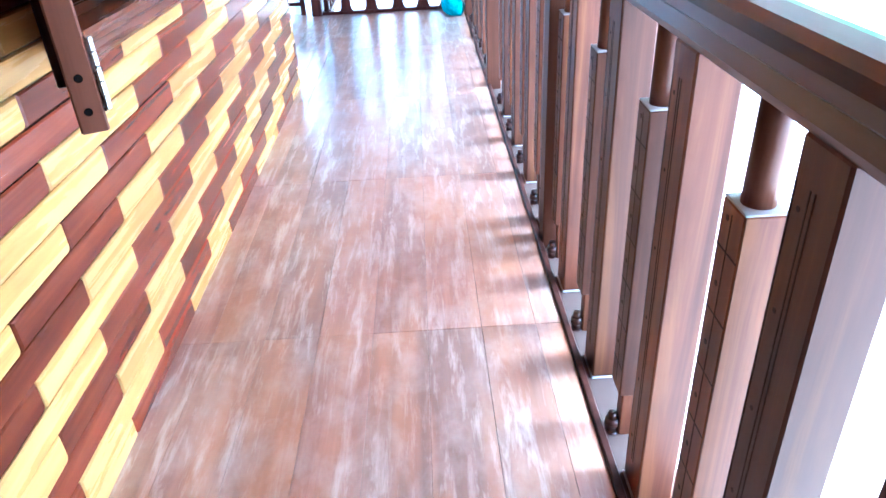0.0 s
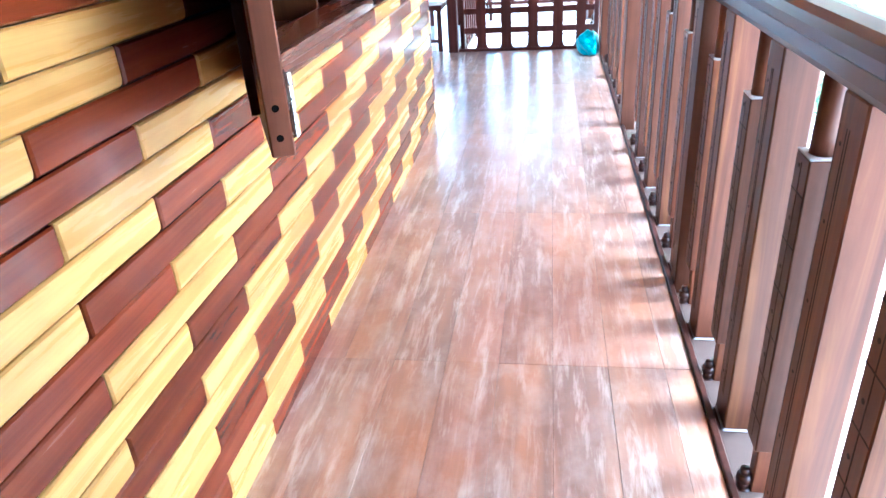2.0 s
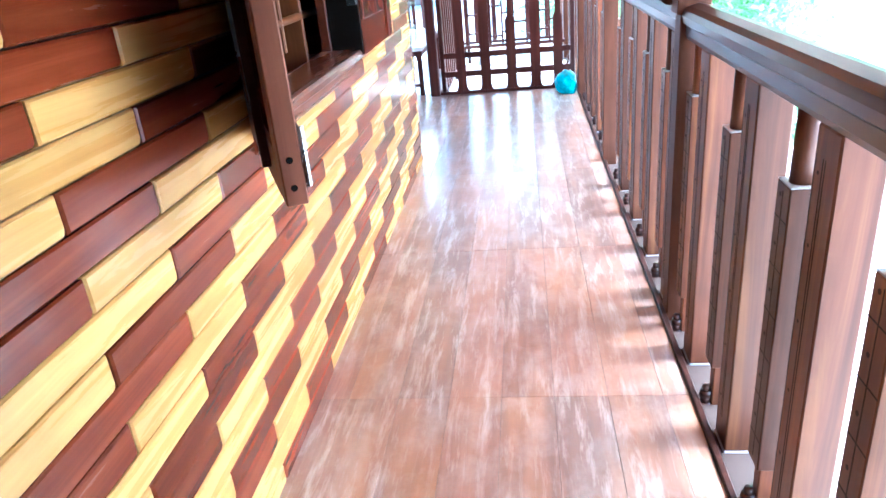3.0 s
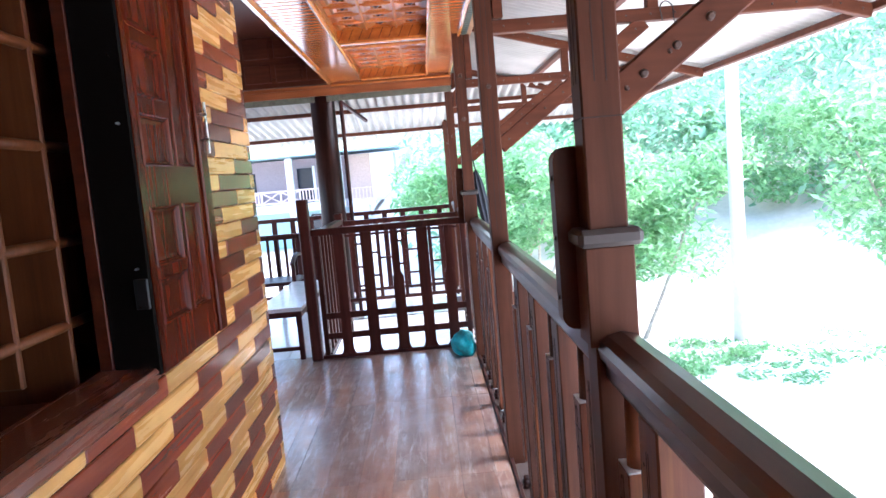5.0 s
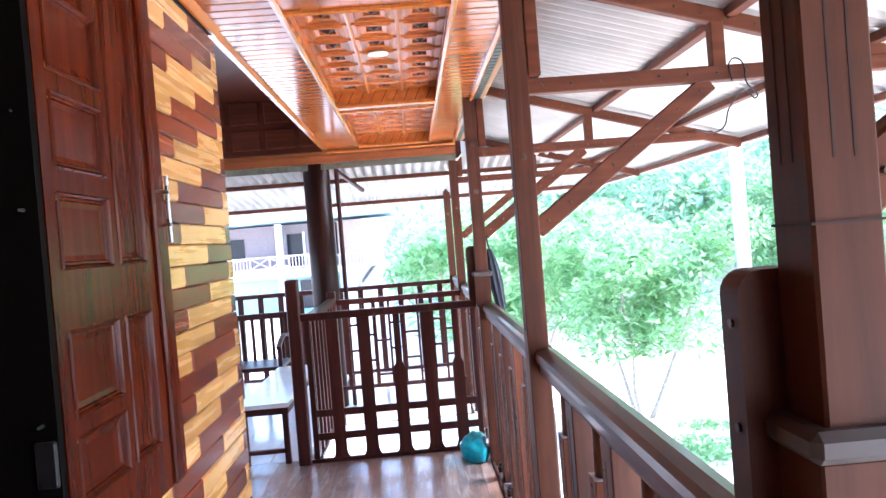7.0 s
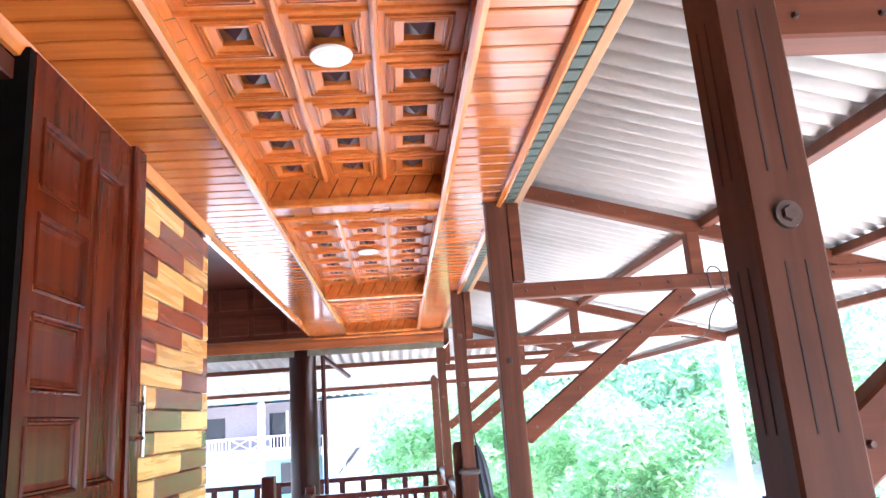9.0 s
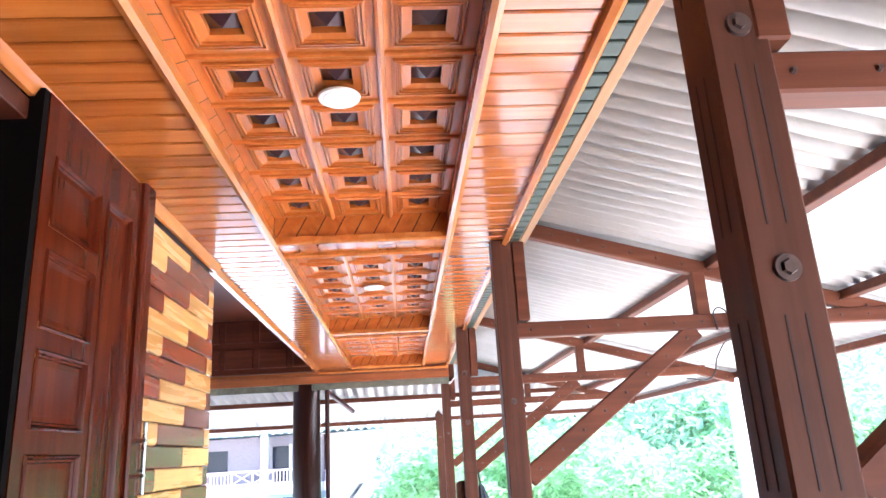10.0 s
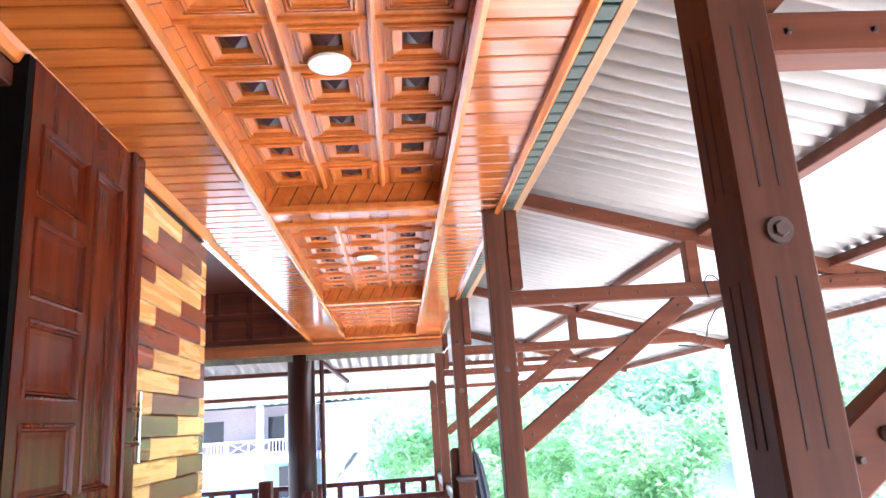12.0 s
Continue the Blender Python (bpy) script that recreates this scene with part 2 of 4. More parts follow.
M_FABRIC = plain("black umbrella cloth", (0.02, 0.024, 0.035), 0.7, 0.0, 0.4)
M_GREYBAND = plain("grey-brown capping", (0.052, 0.040, 0.036), 0.55, 0.0, 0.15)
M_TILE = plain("pale tile", (0.82, 0.81, 0.81), 0.14, 0.0, 0.05)
M_TABLE = plain("pale bench top", (0.82, 0.82, 0.83), 0.2, 0.0, 0.05)
M_GROUND = ground_mat()
M_BARK = plain("grey bark", (0.36, 0.31, 0.25), 0.9, 0.0, 0.3)
M_CONCRETE = plain("pale concrete", (0.62, 0.61, 0.59), 0.85, 0.0, 0.08)
M_LEAVES = leaf_mat("light green leaves", (0.16, 0.32, 0.12), (0.25, 0.44, 0.20), (0.38, 0.56, 0.31))
# Bluer than the yard leaves: distance haze is put into the colour.
M_LEAVES_FAR = leaf_mat("hill foliage with painted haze", (0.17, 0.31, 0.18), (0.26, 0.43, 0.27), (0.38, 0.55, 0.38))
M_HOUSEWALL = plain("mauve house wall", (0.30, 0.24, 0.25), 0.8, 0.0, 0.1)
M_HOUSEBRICK = plain("tan house wall", (0.56, 0.40, 0.32), 0.8, 0.0, 0.1)
M_WHITE = plain("white paint", (0.78, 0.76, 0.75), 0.6, 0.0, 0.05)
M_HOUSERAIL = plain("pale pink balustrade", (0.66, 0.50, 0.45), 0.7, 0.0, 0.08)
M_TEAL = plain("pale turquoise awning", (0.50, 0.72, 0.74), 0.5, 0.0, 0.06)
M_DARKGLASS = plain("dark window", (0.02, 0.022, 0.03), 0.15)


# ---- mesh helpers ----
def box(bm, x0, x1, y0, y1, z0, z1, bev=0.0):
    v = bmesh.ops.create_cube(bm, size=1.0)["verts"]
    for k in v:
        k.co = Vector(((x0 + x1) / 2 + k.co.x * (x1 - x0), (y0 + y1) / 2 + k.co.y * (y1 - y0), (z0 + z1) / 2 + k.co.z * (z1 - z0)))
    if bev:
        e = {e for k in v for e in k.link_edges}
        bmesh.ops.bevel(bm, geom=list(e), offset=bev, segments=1, affect="EDGES", profile=0.5)


def bar(bm, p, q, wide, high, bev=0.0):
    """A square timber from p to q; wide across (level), high upright."""
    p, q = Vector(p), Vector(q)
    d = q - p
    side = d.cross(Vector((0, 0, 1)))
    if side.length < 1e-5:
        side = Vector((1, 0, 0))
    side.normalize()
    up = side.cross(d).normalized()
    v = bmesh.ops.create_cube(bm, size=1.0)["verts"]
    mid = (p + q) / 2
    for k in v:
        k.co = mid + d * k.co.y + side * wide * k.co.x + up * high * k.co.z
    if bev:
        e = {e for k in v for e in k.link_edges}
        bmesh.ops.bevel(bm, geom=list(e), offset=bev, segments=1, affect="EDGES", profile=0.5)


def rod(bm, p, q, r0, r1=None, n=12, caps=True):
    p, q = Vector(p), Vector(q)
    d = q - p
    m = Matrix.Translation((p + q) / 2) @ d.to_track_quat("Z", "Y").to_matrix().to_4x4()
    bmesh.ops.create_cone(bm, cap_ends=caps, segments=n, radius1=r0, radius2=r0 if r1 is None else r1, depth=d.length, matrix=m)


def sweep(bm, profile, a, b, axis="y"):
    """A moulding: a closed outline of (u, z) drawn out along an axis from a to b."""
    n = len(profile)
    rows = []
    for t in (a, b):
        rows.append([bm.verts.new((u, t, z) if axis == "y" else (t, u, z)) for u, z in profile])
    for i in range(n):
        bm.faces.new((rows[0][i], rows[0][(i + 1) % n], rows[1][(i + 1) % n], rows[1][i]))
    bm.faces.new(rows[0])
    bm.faces.new(rows[1])


def mesh_of(name, bm, mat, smooth=False):
    bmesh.ops.recalc_face_normals(bm, faces=bm.faces[:])
    me = bpy.data.meshes.new(name)
    bm.to_mesh(me)
    bm.free()
    for m in (mat if isinstance(mat, (list, tuple)) else [mat]):
        me.materials.append(m)
    if smooth:
        for p in me.polygons:
            p.use_smooth = True
    return me


def part(name, bm, mat, parent=None, label="", smooth=False):
    ob = new(name, mesh_of(name, bm, mat, smooth))
    if parent is not None:
        ob.parent = parent
    if label:
        ob["label"] = label
    return ob


def thing(name, at=(0, 0, 0), label="", category="", group="", kind=""):
    e = new(name)
    e.empty_display_size = 0.1
    e.location = at
    return tagged(e, label, category, group, kind)


def B(*a, **k):
    bm = bmesh.new()
    box(bm, *a, **k)
    return bm


# ---- plan ----
WALL_X, WALL_END, WALL_START = -0.87, 4.46, -1.6
CEIL = 2.48
END_Y = 10.0
GROUND = -2.5
WIN_Y0, WIN_Y1, WIN_Z0, WIN_Z1 = 1.70, 2.93, 0.945, 2.44
POSTS = (0.32, 2.28, 4.22, 6.24, 8.4, 9.95)
GATE_Y, WELL_Y, BEAM_Y = 6.6, 8.1, 8.22


# ---- structure ----
def wall():
    bm = bmesh.new()
    x0, x1 = WALL_X - 0.14, WALL_X - 0.018
    box(bm, x0, x1, WALL_START, WIN_Y0, 0, CEIL)
    box(bm, x0, x1, WIN_Y1, WALL_END - 0.018, 0, CEIL)
    box(bm, x0, x1, WIN_Y0, WIN_Y1, 0, WIN_Z0)
    box(bm, x0, x1, WIN_Y0, WIN_Y1, WIN_Z1, CEIL)
    w = part("wall_west", bm, M_BACK)
    tagged(w, "house wall clad in staggered dark and honey boards", "wall", kind="structure")
    # return wall at the house corner and the closed room behind the window
    bm = bmesh.new()
    box(bm, -5.0, x0, WALL_END - 0.14, WALL_END, 0, 3.2)
    box(bm, -5.0, -4.9, WALL_START, WALL_END - 0.14, 0, CEIL)
    tagged(part("wall_north", bm, M_DARKPANEL), "dark timber side wall of the house", "wall", kind="structure")
    tagged(part("wall_south", B(-5.0, 0.6, WALL_START - 0.14, WALL_START, 0, CEIL), M_DARKPANEL), "plain wall closing the veranda", "wall", kind="structure")
    tagged(part("ceiling_room", B(-4.9, x0, WALL_START, WALL_END - 0.14, 2.46, 2.52), M_INSIDE), "ceiling of the room, its shade painted near-black", "ceiling", kind="structure")
    tagged(part("floor_room", B(-4.9, x0, WALL_START, WALL_END - 0.14, -0.06, 0.0), M_FLOOR), "timber floor of the room", "floor", kind="structure")
    # Unseen wall added to block side light and darken the near cladding.
    bm = B(0.47, 0.55, WALL_START - 0.14, 0.28, -0.1, 2.5)
    box(bm, 0.47, 0.55, 0.28, 0.82, 1.14, 2.5)
    tagged(part("wall_east", bm, M_DARKPANEL), "unseen wall added to block side light behind the camera", "wall", kind="structure")
    return w


BRICK_L, BRICK_H = 0.54, 0.07


def board_mesh(name, length, mat, square=False):
    """One cladding board: bevelled front, its far end rounded at the lower corner."""
    bm = bmesh.new()
    h, d, b, r = BRICK_H - 0.003, 0.018, 0.004, 0.0 if square else 0.009
    L = length - 0.004
    outline = [(0, 0), (L - r, 0)]
    if r:
        outline += [(L - r * 0.4, r * 0.25), (L, r)]
    else:
        outline = [(0, 0), (L, 0)]
    outline += [(L, h), (0, h)]
    cy, cz = L / 2, h / 2
    back = [bm.verts.new((0, y, z)) for y, z in outline]
    mid = [bm.verts.new((d - b, y, z)) for y, z in outline]
    front = [bm.verts.new((d, y + (b if y < cy else -b), z + (b if z < cz else -b))) for y, z in outline]
    n = len(outline)
    for lo, hi in ((back, mid), (mid, front)):
        for i in range(n):
            bm.faces.new((lo[i], lo[(i + 1) % n], hi[(i + 1) % n], hi[i]))
    bm.faces.new(front)
    return mesh_of(name, bm, mat)


def cladding(w):
    cache = {}
    rest = {True: bmesh.new(), False: bmesh.new()}
    rows = int(CEIL / BRICK_H) + 1
    for n in range(rows):
        z0 = 0.056 + BRICK_H * (n - 1)
        if z0 < -0.02 or z0 + BRICK_H > CEIL:
            continue
        start = 0.885 + 0.27 * (n - 10)
        k0 = int((WALL_START - start) / BRICK_L) - 1
        for k in range(k0, k0 + 16):
            ya = start + k * BRICK_L
            yb = ya + BRICK_L
            dark = k % 2 == 0
            spans = [(max(ya, WALL_START), min(yb, WALL_END))]
            if z0 + BRICK_H > WIN_Z0 - 0.005 and z0 < WIN_Z1:
                a, b = spans[0]
                spans = [(a, min(b, WIN_Y0 - 0.01)), (max(a, WIN_Y1 + 0.01), b)]
            for a, b in spans:
                if b - a < 0.02:
                    continue
                key = (round(b - a, 3), dark, b < yb - 0.001)
                if key not in cache:
                    cache[key] = board_mesh("board", b - a, M_DARKBRICK if dark else M_LIGHTBRICK, key[2])
                ob = new("board", cache[key])
                ob.parent = w
                ob.location = (WALL_X - 0.018 + random.uniform(-0.0015, 0.002), a, z0)


def floor():
    bm = bmesh.new()
    box(bm, WALL_X - 0.02, 0.46, WALL_START, GATE_Y + 0.03, -0.14, -0.022)
    box(bm, -4.6, -0.98, WALL_END, END_Y + 0.1, -0.14, -0.022)
    box(bm, -0.98, WALL_X - 0.02, WALL_END, GATE_Y + 0.03, -0.14, -0.022)
    box(bm, -0.98, 0.46, WELL_Y + 0.04, 9.12, -0.14, -0.022)
    box(bm, -0.98, 0.46, END_Y - 0.06, END_Y + 0.1, -0.14, -0.022)
    f = tagged(part("floor", bm, M_BACK), "worn red-brown timber veranda floor", "floor", kind="structure")
    seams = (-1.6, 0.6, 1.79, 2.93, 4.1, 5.3, GATE_Y + 0.03)
    cache = {}
    W = 0.165
    xs = [-0.885, -0.777, -0.612, -0.447, -0.282, -0.117, 0.048, 0.213, 0.293]

    def plank(x0, x1, y0, y1):
        key = (round(x1 - x0, 3), round(y1 - y0, 3))
        if key not in cache:
            cache[key] = mesh_of("plank", B(0.0004, x1 - x0 - 0.0004, 0.0006, y1 - y0 - 0.0006, -0.022, 0, bev=0.0008), M_FLOOR)
        ob = new("plank", cache[key])
        ob.parent = f
        ob.location = (x0, y0, random.uniform(-0.0007, 0.0005))
    for a, b in zip(xs, xs[1:]):
        for y0, y1 in zip(seams, seams[1:]):
            plank(a, b, y0, y1)
    left = [-0.885 - W * i for i in range(23)]
    for b, a in zip(left, left[1:]):
        if b > -0.9:
            for y0, y1 in ((4.46, 5.3), (5.3, GATE_Y + 0.03)):
                plank(a, b, y0, y1)
        else:
            for y0, y1 in ((4.46, 5.3), (5.3, GATE_Y + 0.1)):
                plank(a, b, y0, y1)
    tile = mesh_of("tile", B(0.001, 0.299, 0.001, 0.299, -0.022, 0, bev=0.002), M_TILE)
    for i in range(16):
        for j in range(12):
            x, y = -4.6 + i * 0.3, GATE_Y + 0.1 + j * 0.3
            if y + 0.3 < END_Y + 0.15 and (x + 0.3 < -0.97 or WELL_Y + 0.03 < y < 8.9):
                o = new("tile", tile)
                o.parent = f
                o.location = (x, y, 0)
    tagged(part("trim", B(-0.88, 0.30, WELL_Y + 0.022, WELL_Y + 0.038, -0.13, -0.002, bev=0.003), M_TILE), "pale edging of the stairwell", "edging", kind="structure")
    tagged(part("trim", B(-0.96, 0.30, END_Y - 0.078, END_Y - 0.062, -0.14, 0.0, bev=0.003), M_TILE), "pale edging under the end railing", "edging", kind="structure")
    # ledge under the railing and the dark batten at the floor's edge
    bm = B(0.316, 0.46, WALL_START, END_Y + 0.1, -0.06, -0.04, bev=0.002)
    tagged(part("trim", bm, M_LEDGE), "timber ledge under the railing, daylight painted into its pale colour", "ledge", kind="structure")
    bm = B(0.294, 0.314, WALL_START, GATE_Y, -0.06, 0.010, bev=0.003)
    tagged(part("trim", bm, M_COLUMN), "dark batten along the floor edge", "batten", kind="structure")
    return f


COF_X0, COF_X1, COF_D = -0.560, 0.112, 0.092
COFFERS = ((2.05, 4.12, 9), (4.31, 6.24, 8), (6.43, 8.16, 7), (-0.22, 1.86, 9))


def quad(bm, pts, mi=0):
    f = bm.faces.new([bm.verts.new(p) for p in pts])
    f.material_index = mi
    return f


def ring(bm, cx, cy, a, b, za, zb):
    """Four sloping faces between a rectangle of half-sizes a at za and one of half-sizes b at zb."""
    s = ((-1, -1), (1, -1), (1, 1), (-1, 1))
    for i in range(4):
        p, q = s[i], s[(i + 1) % 4]
        quad(bm, [(cx + p[0] * a[0], cy + p[1] * a[1], za), (cx + q[0] * a[0], cy + q[1] * a[1], za),
                  (cx + q[0] * b[0], cy + q[1] * b[1], zb), (cx + p[0] * b[0], cy + p[1] * b[1], zb)])


def coffer_cell(bm, dark, cx, cy, w, h, z):
    w, h = w / 2, h / 2
    sizes = [(1.0, 0), (0.75, 0.002), (0.745, -0.005), (0.70, -0.006), (0.69, 0.003), (0.655, 0.003), (0.65, -0.005), (0.61, -0.006), (0.60, 0.003), (0.57, 0.003), (0.56, -0.004), (0.54, -0.003), (0.53, 0.002), (0.345, 0.005), (0.34, 0.024)]
    for (s0, d0), (s1, d1) in zip(sizes, sizes[1:]):
        ring(bm, cx, cy, (w * s0, h * s0), (w * s1, h * s1), z + d0, z + d1)
    a = (w * 0.345, h * 0.345)
    for i in range(4):
        s = ((-1, -1), (1, -1), (1, 1), (-1, 1))
        p, q = s[i], s[(i + 1) % 4]
        quad(dark, [(cx + p[0] * a[0], cy + p[1] * a[1], z + 0.022), (cx + q[0] * a[0], cy + q[1] * a[1], z + 0.022), (cx, cy, z - 0.004)])


def ceiling():
    # narrow boards across the veranda, either side of the coffers and between them
    bm = bmesh.new()
    pitch, gap = 0.078, 0.007

    def boards(x0, x1, y0, y1):
        y = y0
        while y < y1 - 0.001:
            e = min(y + pitch, y1)
            box(bm, x0, x1, y + gap / 2, e - gap / 2, CEIL, CEIL + 0.014, bev=0.0035)
            y = e
    boards(WALL_X, COF_X0, WALL_START, 8.2)
    boards(COF_X1, 0.35, WALL_START, 8.2)
    ys = sorted(COFFERS)
    lo = WALL_START
    for y0, y1, n in ys + [(8.2, 9, 0)]:
        box(bm, COF_X0 + 0.0, COF_X1, lo, min(y0, 8.2), CEIL + 0.002, CEIL + 0.014)
        x = COF_X0
        while x < COF_X1 - 0.01:
            box(bm, x + 0.003, min(x + pitch, COF_X1) - 0.003, lo, min(y0, 8.2), CEIL - 0.002, CEIL + 0.001)
            x += pitch
        lo = y1
    tagged(part("ceiling", bm, M_STRIP), "golden varnished board ceiling over the veranda", "ceiling", kind="structure")
    tagged(part("ceiling_deck", B(WALL_X - 0.14, 0.36, WALL_START, 8.2, CEIL + COF_D + 0.045, CEIL + COF_D + 0.07), M_BACK), "dark decking above the ceiling boards", "ceiling", kind="structure")
    # mouldings
    bm = bmesh.new()
    for x in (COF_X0, COF_X1):
        s = 1 if x < 0 else -1
        sweep(bm, [(x - 0.022 * s, CEIL), (x - 0.018 * s, CEIL - 0.016), (x - 0.004 * s, CEIL - 0.022), (x + 0.008 * s, CEIL - 0.014), (x + 0.01 * s, CEIL + 0.016), (x - 0.022 * s, CEIL + 0.012)], WALL_START, 8.2)
    for y0, y1, n in COFFERS:
        for y in (y0, y1):
            sweep(bm, [(y - 0.016, CEIL + 0.01), (y - 0.014, CEIL - 0.012), (y, CEIL - 0.018), (y + 0.014, CEIL - 0.012), (y + 0.016, CEIL + 0.01)], COF_X0, COF_X1, "x")
    sweep(bm, [(WALL_X, CEIL), (WALL_X, CEIL - 0.03), (WALL_X + 0.012, CEIL - 0.03), (WALL_X + 0.022, CEIL - 0.012), (WALL_X + 0.03, CEIL)], WALL_START, WALL_END)
    sweep(bm, [(WALL_X - 0.03, CEIL + 0.01), (WALL_X - 0.03, CEIL - 0.02), (WALL_X, CEIL - 0.025), (WALL_X + 0.012, CEIL)], WALL_END, 8.2)
    sweep(bm, [(0.335, CEIL), (0.335, CEIL - 0.02), (0.35, CEIL - 0.028), (0.362, CEIL - 0.02), (0.362, CEIL + 0.02), (0.35, CEIL + 0.02)], WALL_START, 8.2)
    tagged(part("trim", bm, M_TRIM), "golden ceiling mouldings round the coffers", "moulding", kind="structure")
    # coffers
    bm, dark = bmesh.new(), bmesh.new()
    for y0, y1, n in COFFERS:
        z = CEIL + COF_D
        cw, ch = (COF_X1 - COF_X0) / 3, (y1 - y0) / n
        for i in range(3):
            for j in range(n):
                coffer_cell(bm, dark, COF_X0 + (i + 0.5) * cw, y0 + (j + 0.5) * ch, cw, ch, z)
        for i in (1, 2):
            x = COF_X0 + i * cw
            sweep(bm, [(x - 0.011, z), (x - 0.008, z - 0.011), (x, z - 0.015), (x + 0.008, z - 0.011), (x + 0.011, z)], y0, y1)
        for j in range(1, n):
            y = y0 + j * ch
            sweep(bm, [(y - 0.009, z), (y - 0.006, z - 0.006), (y, z - 0.009), (y + 0.006, z - 0.006), (y + 0.009, z)], COF_X0, COF_X1, "x")
        # boards round the edge, set at a slant
        lean, g = 0.05, 0.0025
        for k in range(-1, 10):
            t = COF_X0 + k * 0.0747
            for y, s in ((y0, 1), (y1, -1)):
                ends = [min(max(v, COF_X0), COF_X1) for v in (t + g, t + 0.0747 - g, t + 0.0747 - g + lean, t + g + lean)]
                if max(ends[1] - ends[0], ends[2] - ends[3]) > 0.004:
                    quad(bm, [(ends[0], y - 0.003 * s, CEIL), (ends[1], y - 0.003 * s, CEIL), (ends[2], y, z + 0.002), (ends[3], y, z + 0.002)])
        m = int((y1 - y0) / 0.09)
        step = (y1 - y0) / m
        for k in range(-2, m):
            t = y0 + k * step
            ends = [min(max(v, y0), y1) for v in (t + g, t + step - g, t + step - g + 0.13, t + g + 0.13)]
            for x, s in ((COF_X0 - 0.002, 1), (COF_X1 + 0.002, -1)):
                if max(ends[1] - ends[0], ends[2] - ends[3]) > 0.004:
                    quad(bm, [(x, ends[0], CEIL), (x, ends[1], CEIL), (x, ends[2], z + 0.002), (x, ends[3], z + 0.002)])
        for k in (COF_X0 - 0.008, COF_X1 + 0.004):
            box(dark, k, k + 0.004, y0, y1, CEIL + 0.016, z + 0.004)
        for k in (y0 - 0.012, y1 + 0.008):
            box(dark, COF_X0, COF_X1, k, k + 0.004, CEIL + 0.016, z + 0.004)
    tagged(part("ceiling_coffers", bm, M_COFFER), "amber coffered ceiling of stepped square panels", "ceiling", kind="structure")
    tagged(part("ceiling_inlays", dark, M_PYRAMID), "dark pyramid inlays of the coffered ceiling", "ceiling", kind="structure")


def corrugated(name, x0, z0, x1, z1, y0, y1, along="y", pitch=0.076, amp=0.018, label=""):
    """Corrugated sheets that slope from (x0, z0) down to (x1, z1); the waves run down the slope."""
    bm = bmesh.new()
    n = int((y1 - y0) / pitch * 6)
    rows = []
    for u, z in ((x0, z0), (x1, z1)):
        r = []
        for i in range(n + 1):
            t = y0 + (y1 - y0) * i / n
            dz = amp * math.sin(2 * math.pi * t / pitch)
            r.append(bm.verts.new((u, t, z + dz) if along == "y" else (t, u, z + dz)))
        rows.append(r)
    for i in range(n):
        bm.faces.new((rows[0][i], rows[0][i + 1], rows[1][i + 1], rows[1][i]))
    ob = part(name, bm, M_TIN, smooth=True)
    m = ob.modifiers.new("thickness", "SOLIDIFY")
    m.thickness = 0.0015
    return tagged(ob, label or "pale galvanised corrugated roofing", "roof", kind="structure")


ROOF = (0.30, 2.62, 2.35, 2.05)


def roof_z(x):
    return ROOF[1] + (x - ROOF[0]) * (ROOF[3] - ROOF[1]) / (ROOF[2] - ROOF[0])


def roofs():
    corrugated("roof_east", ROOF[0], ROOF[1] + 0.02, ROOF[2], ROOF[3] + 0.02, WALL_START - 1, 10.4)
    corrugated("roof_north", 8.30, 2.335, 10.7, 2.02, -6.0, 2.3, along="x", pitch=0.1, amp=0.024)
    # unseen main roof added over everything, so that no light falls in from above
    bm = bmesh.new()
    box(bm, -6.0, 0.3, WALL_START - 1.2, 8.3, 3.0, 3.05)
    box(bm, 0.26, 0.30, WALL_START - 1.2, 8.3, 2.63, 3.0)
    box(bm, -6.0, 0.26, 8.26, 8.3, 2.56, 3.0)
    tagged(part("roof_light_block", bm, M_BACK), "unseen main roof slab added to block light from above", "roof", kind="structure")
    # edge strip of green roofing and the raw board outside it
    bm = bmesh.new()
    n = 150
    step = (8.2 - WALL_START) / n
    for i in range(n):
        y = WALL_START + i * step
        box(bm, 0.364, 0.406, y + 0.006, y + step - 0.006, CEIL - 0.014, CEIL + 0.004, bev=0.003)
    box(bm, 0.364, 0.406, WALL_START, 8.2, CEIL - 0.004, CEIL + 0.02)
    tagged(part("trim_green", bm, M_GREEN), "dull green ribbed roofing edge", "fascia", kind="structure")
    tagged(part("trim_board", B(0.408, 0.44, WALL_START, 8.2, CEIL - 0.012, CEIL + 0.05, bev=0.002), M_RAWBOARD), "pale raw timber edge board", "fascia", kind="structure")


def studs(bm, p, q, n, side, r=0.006):
    p, q, side = Vector(p), Vector(q), Vector(side)
    for i in range(n):
        c = p + (q - p) * (i + 0.5) / n
        rod(bm, c - side * 0.004, c + side * 0.004, r, r * 0.6, 8)


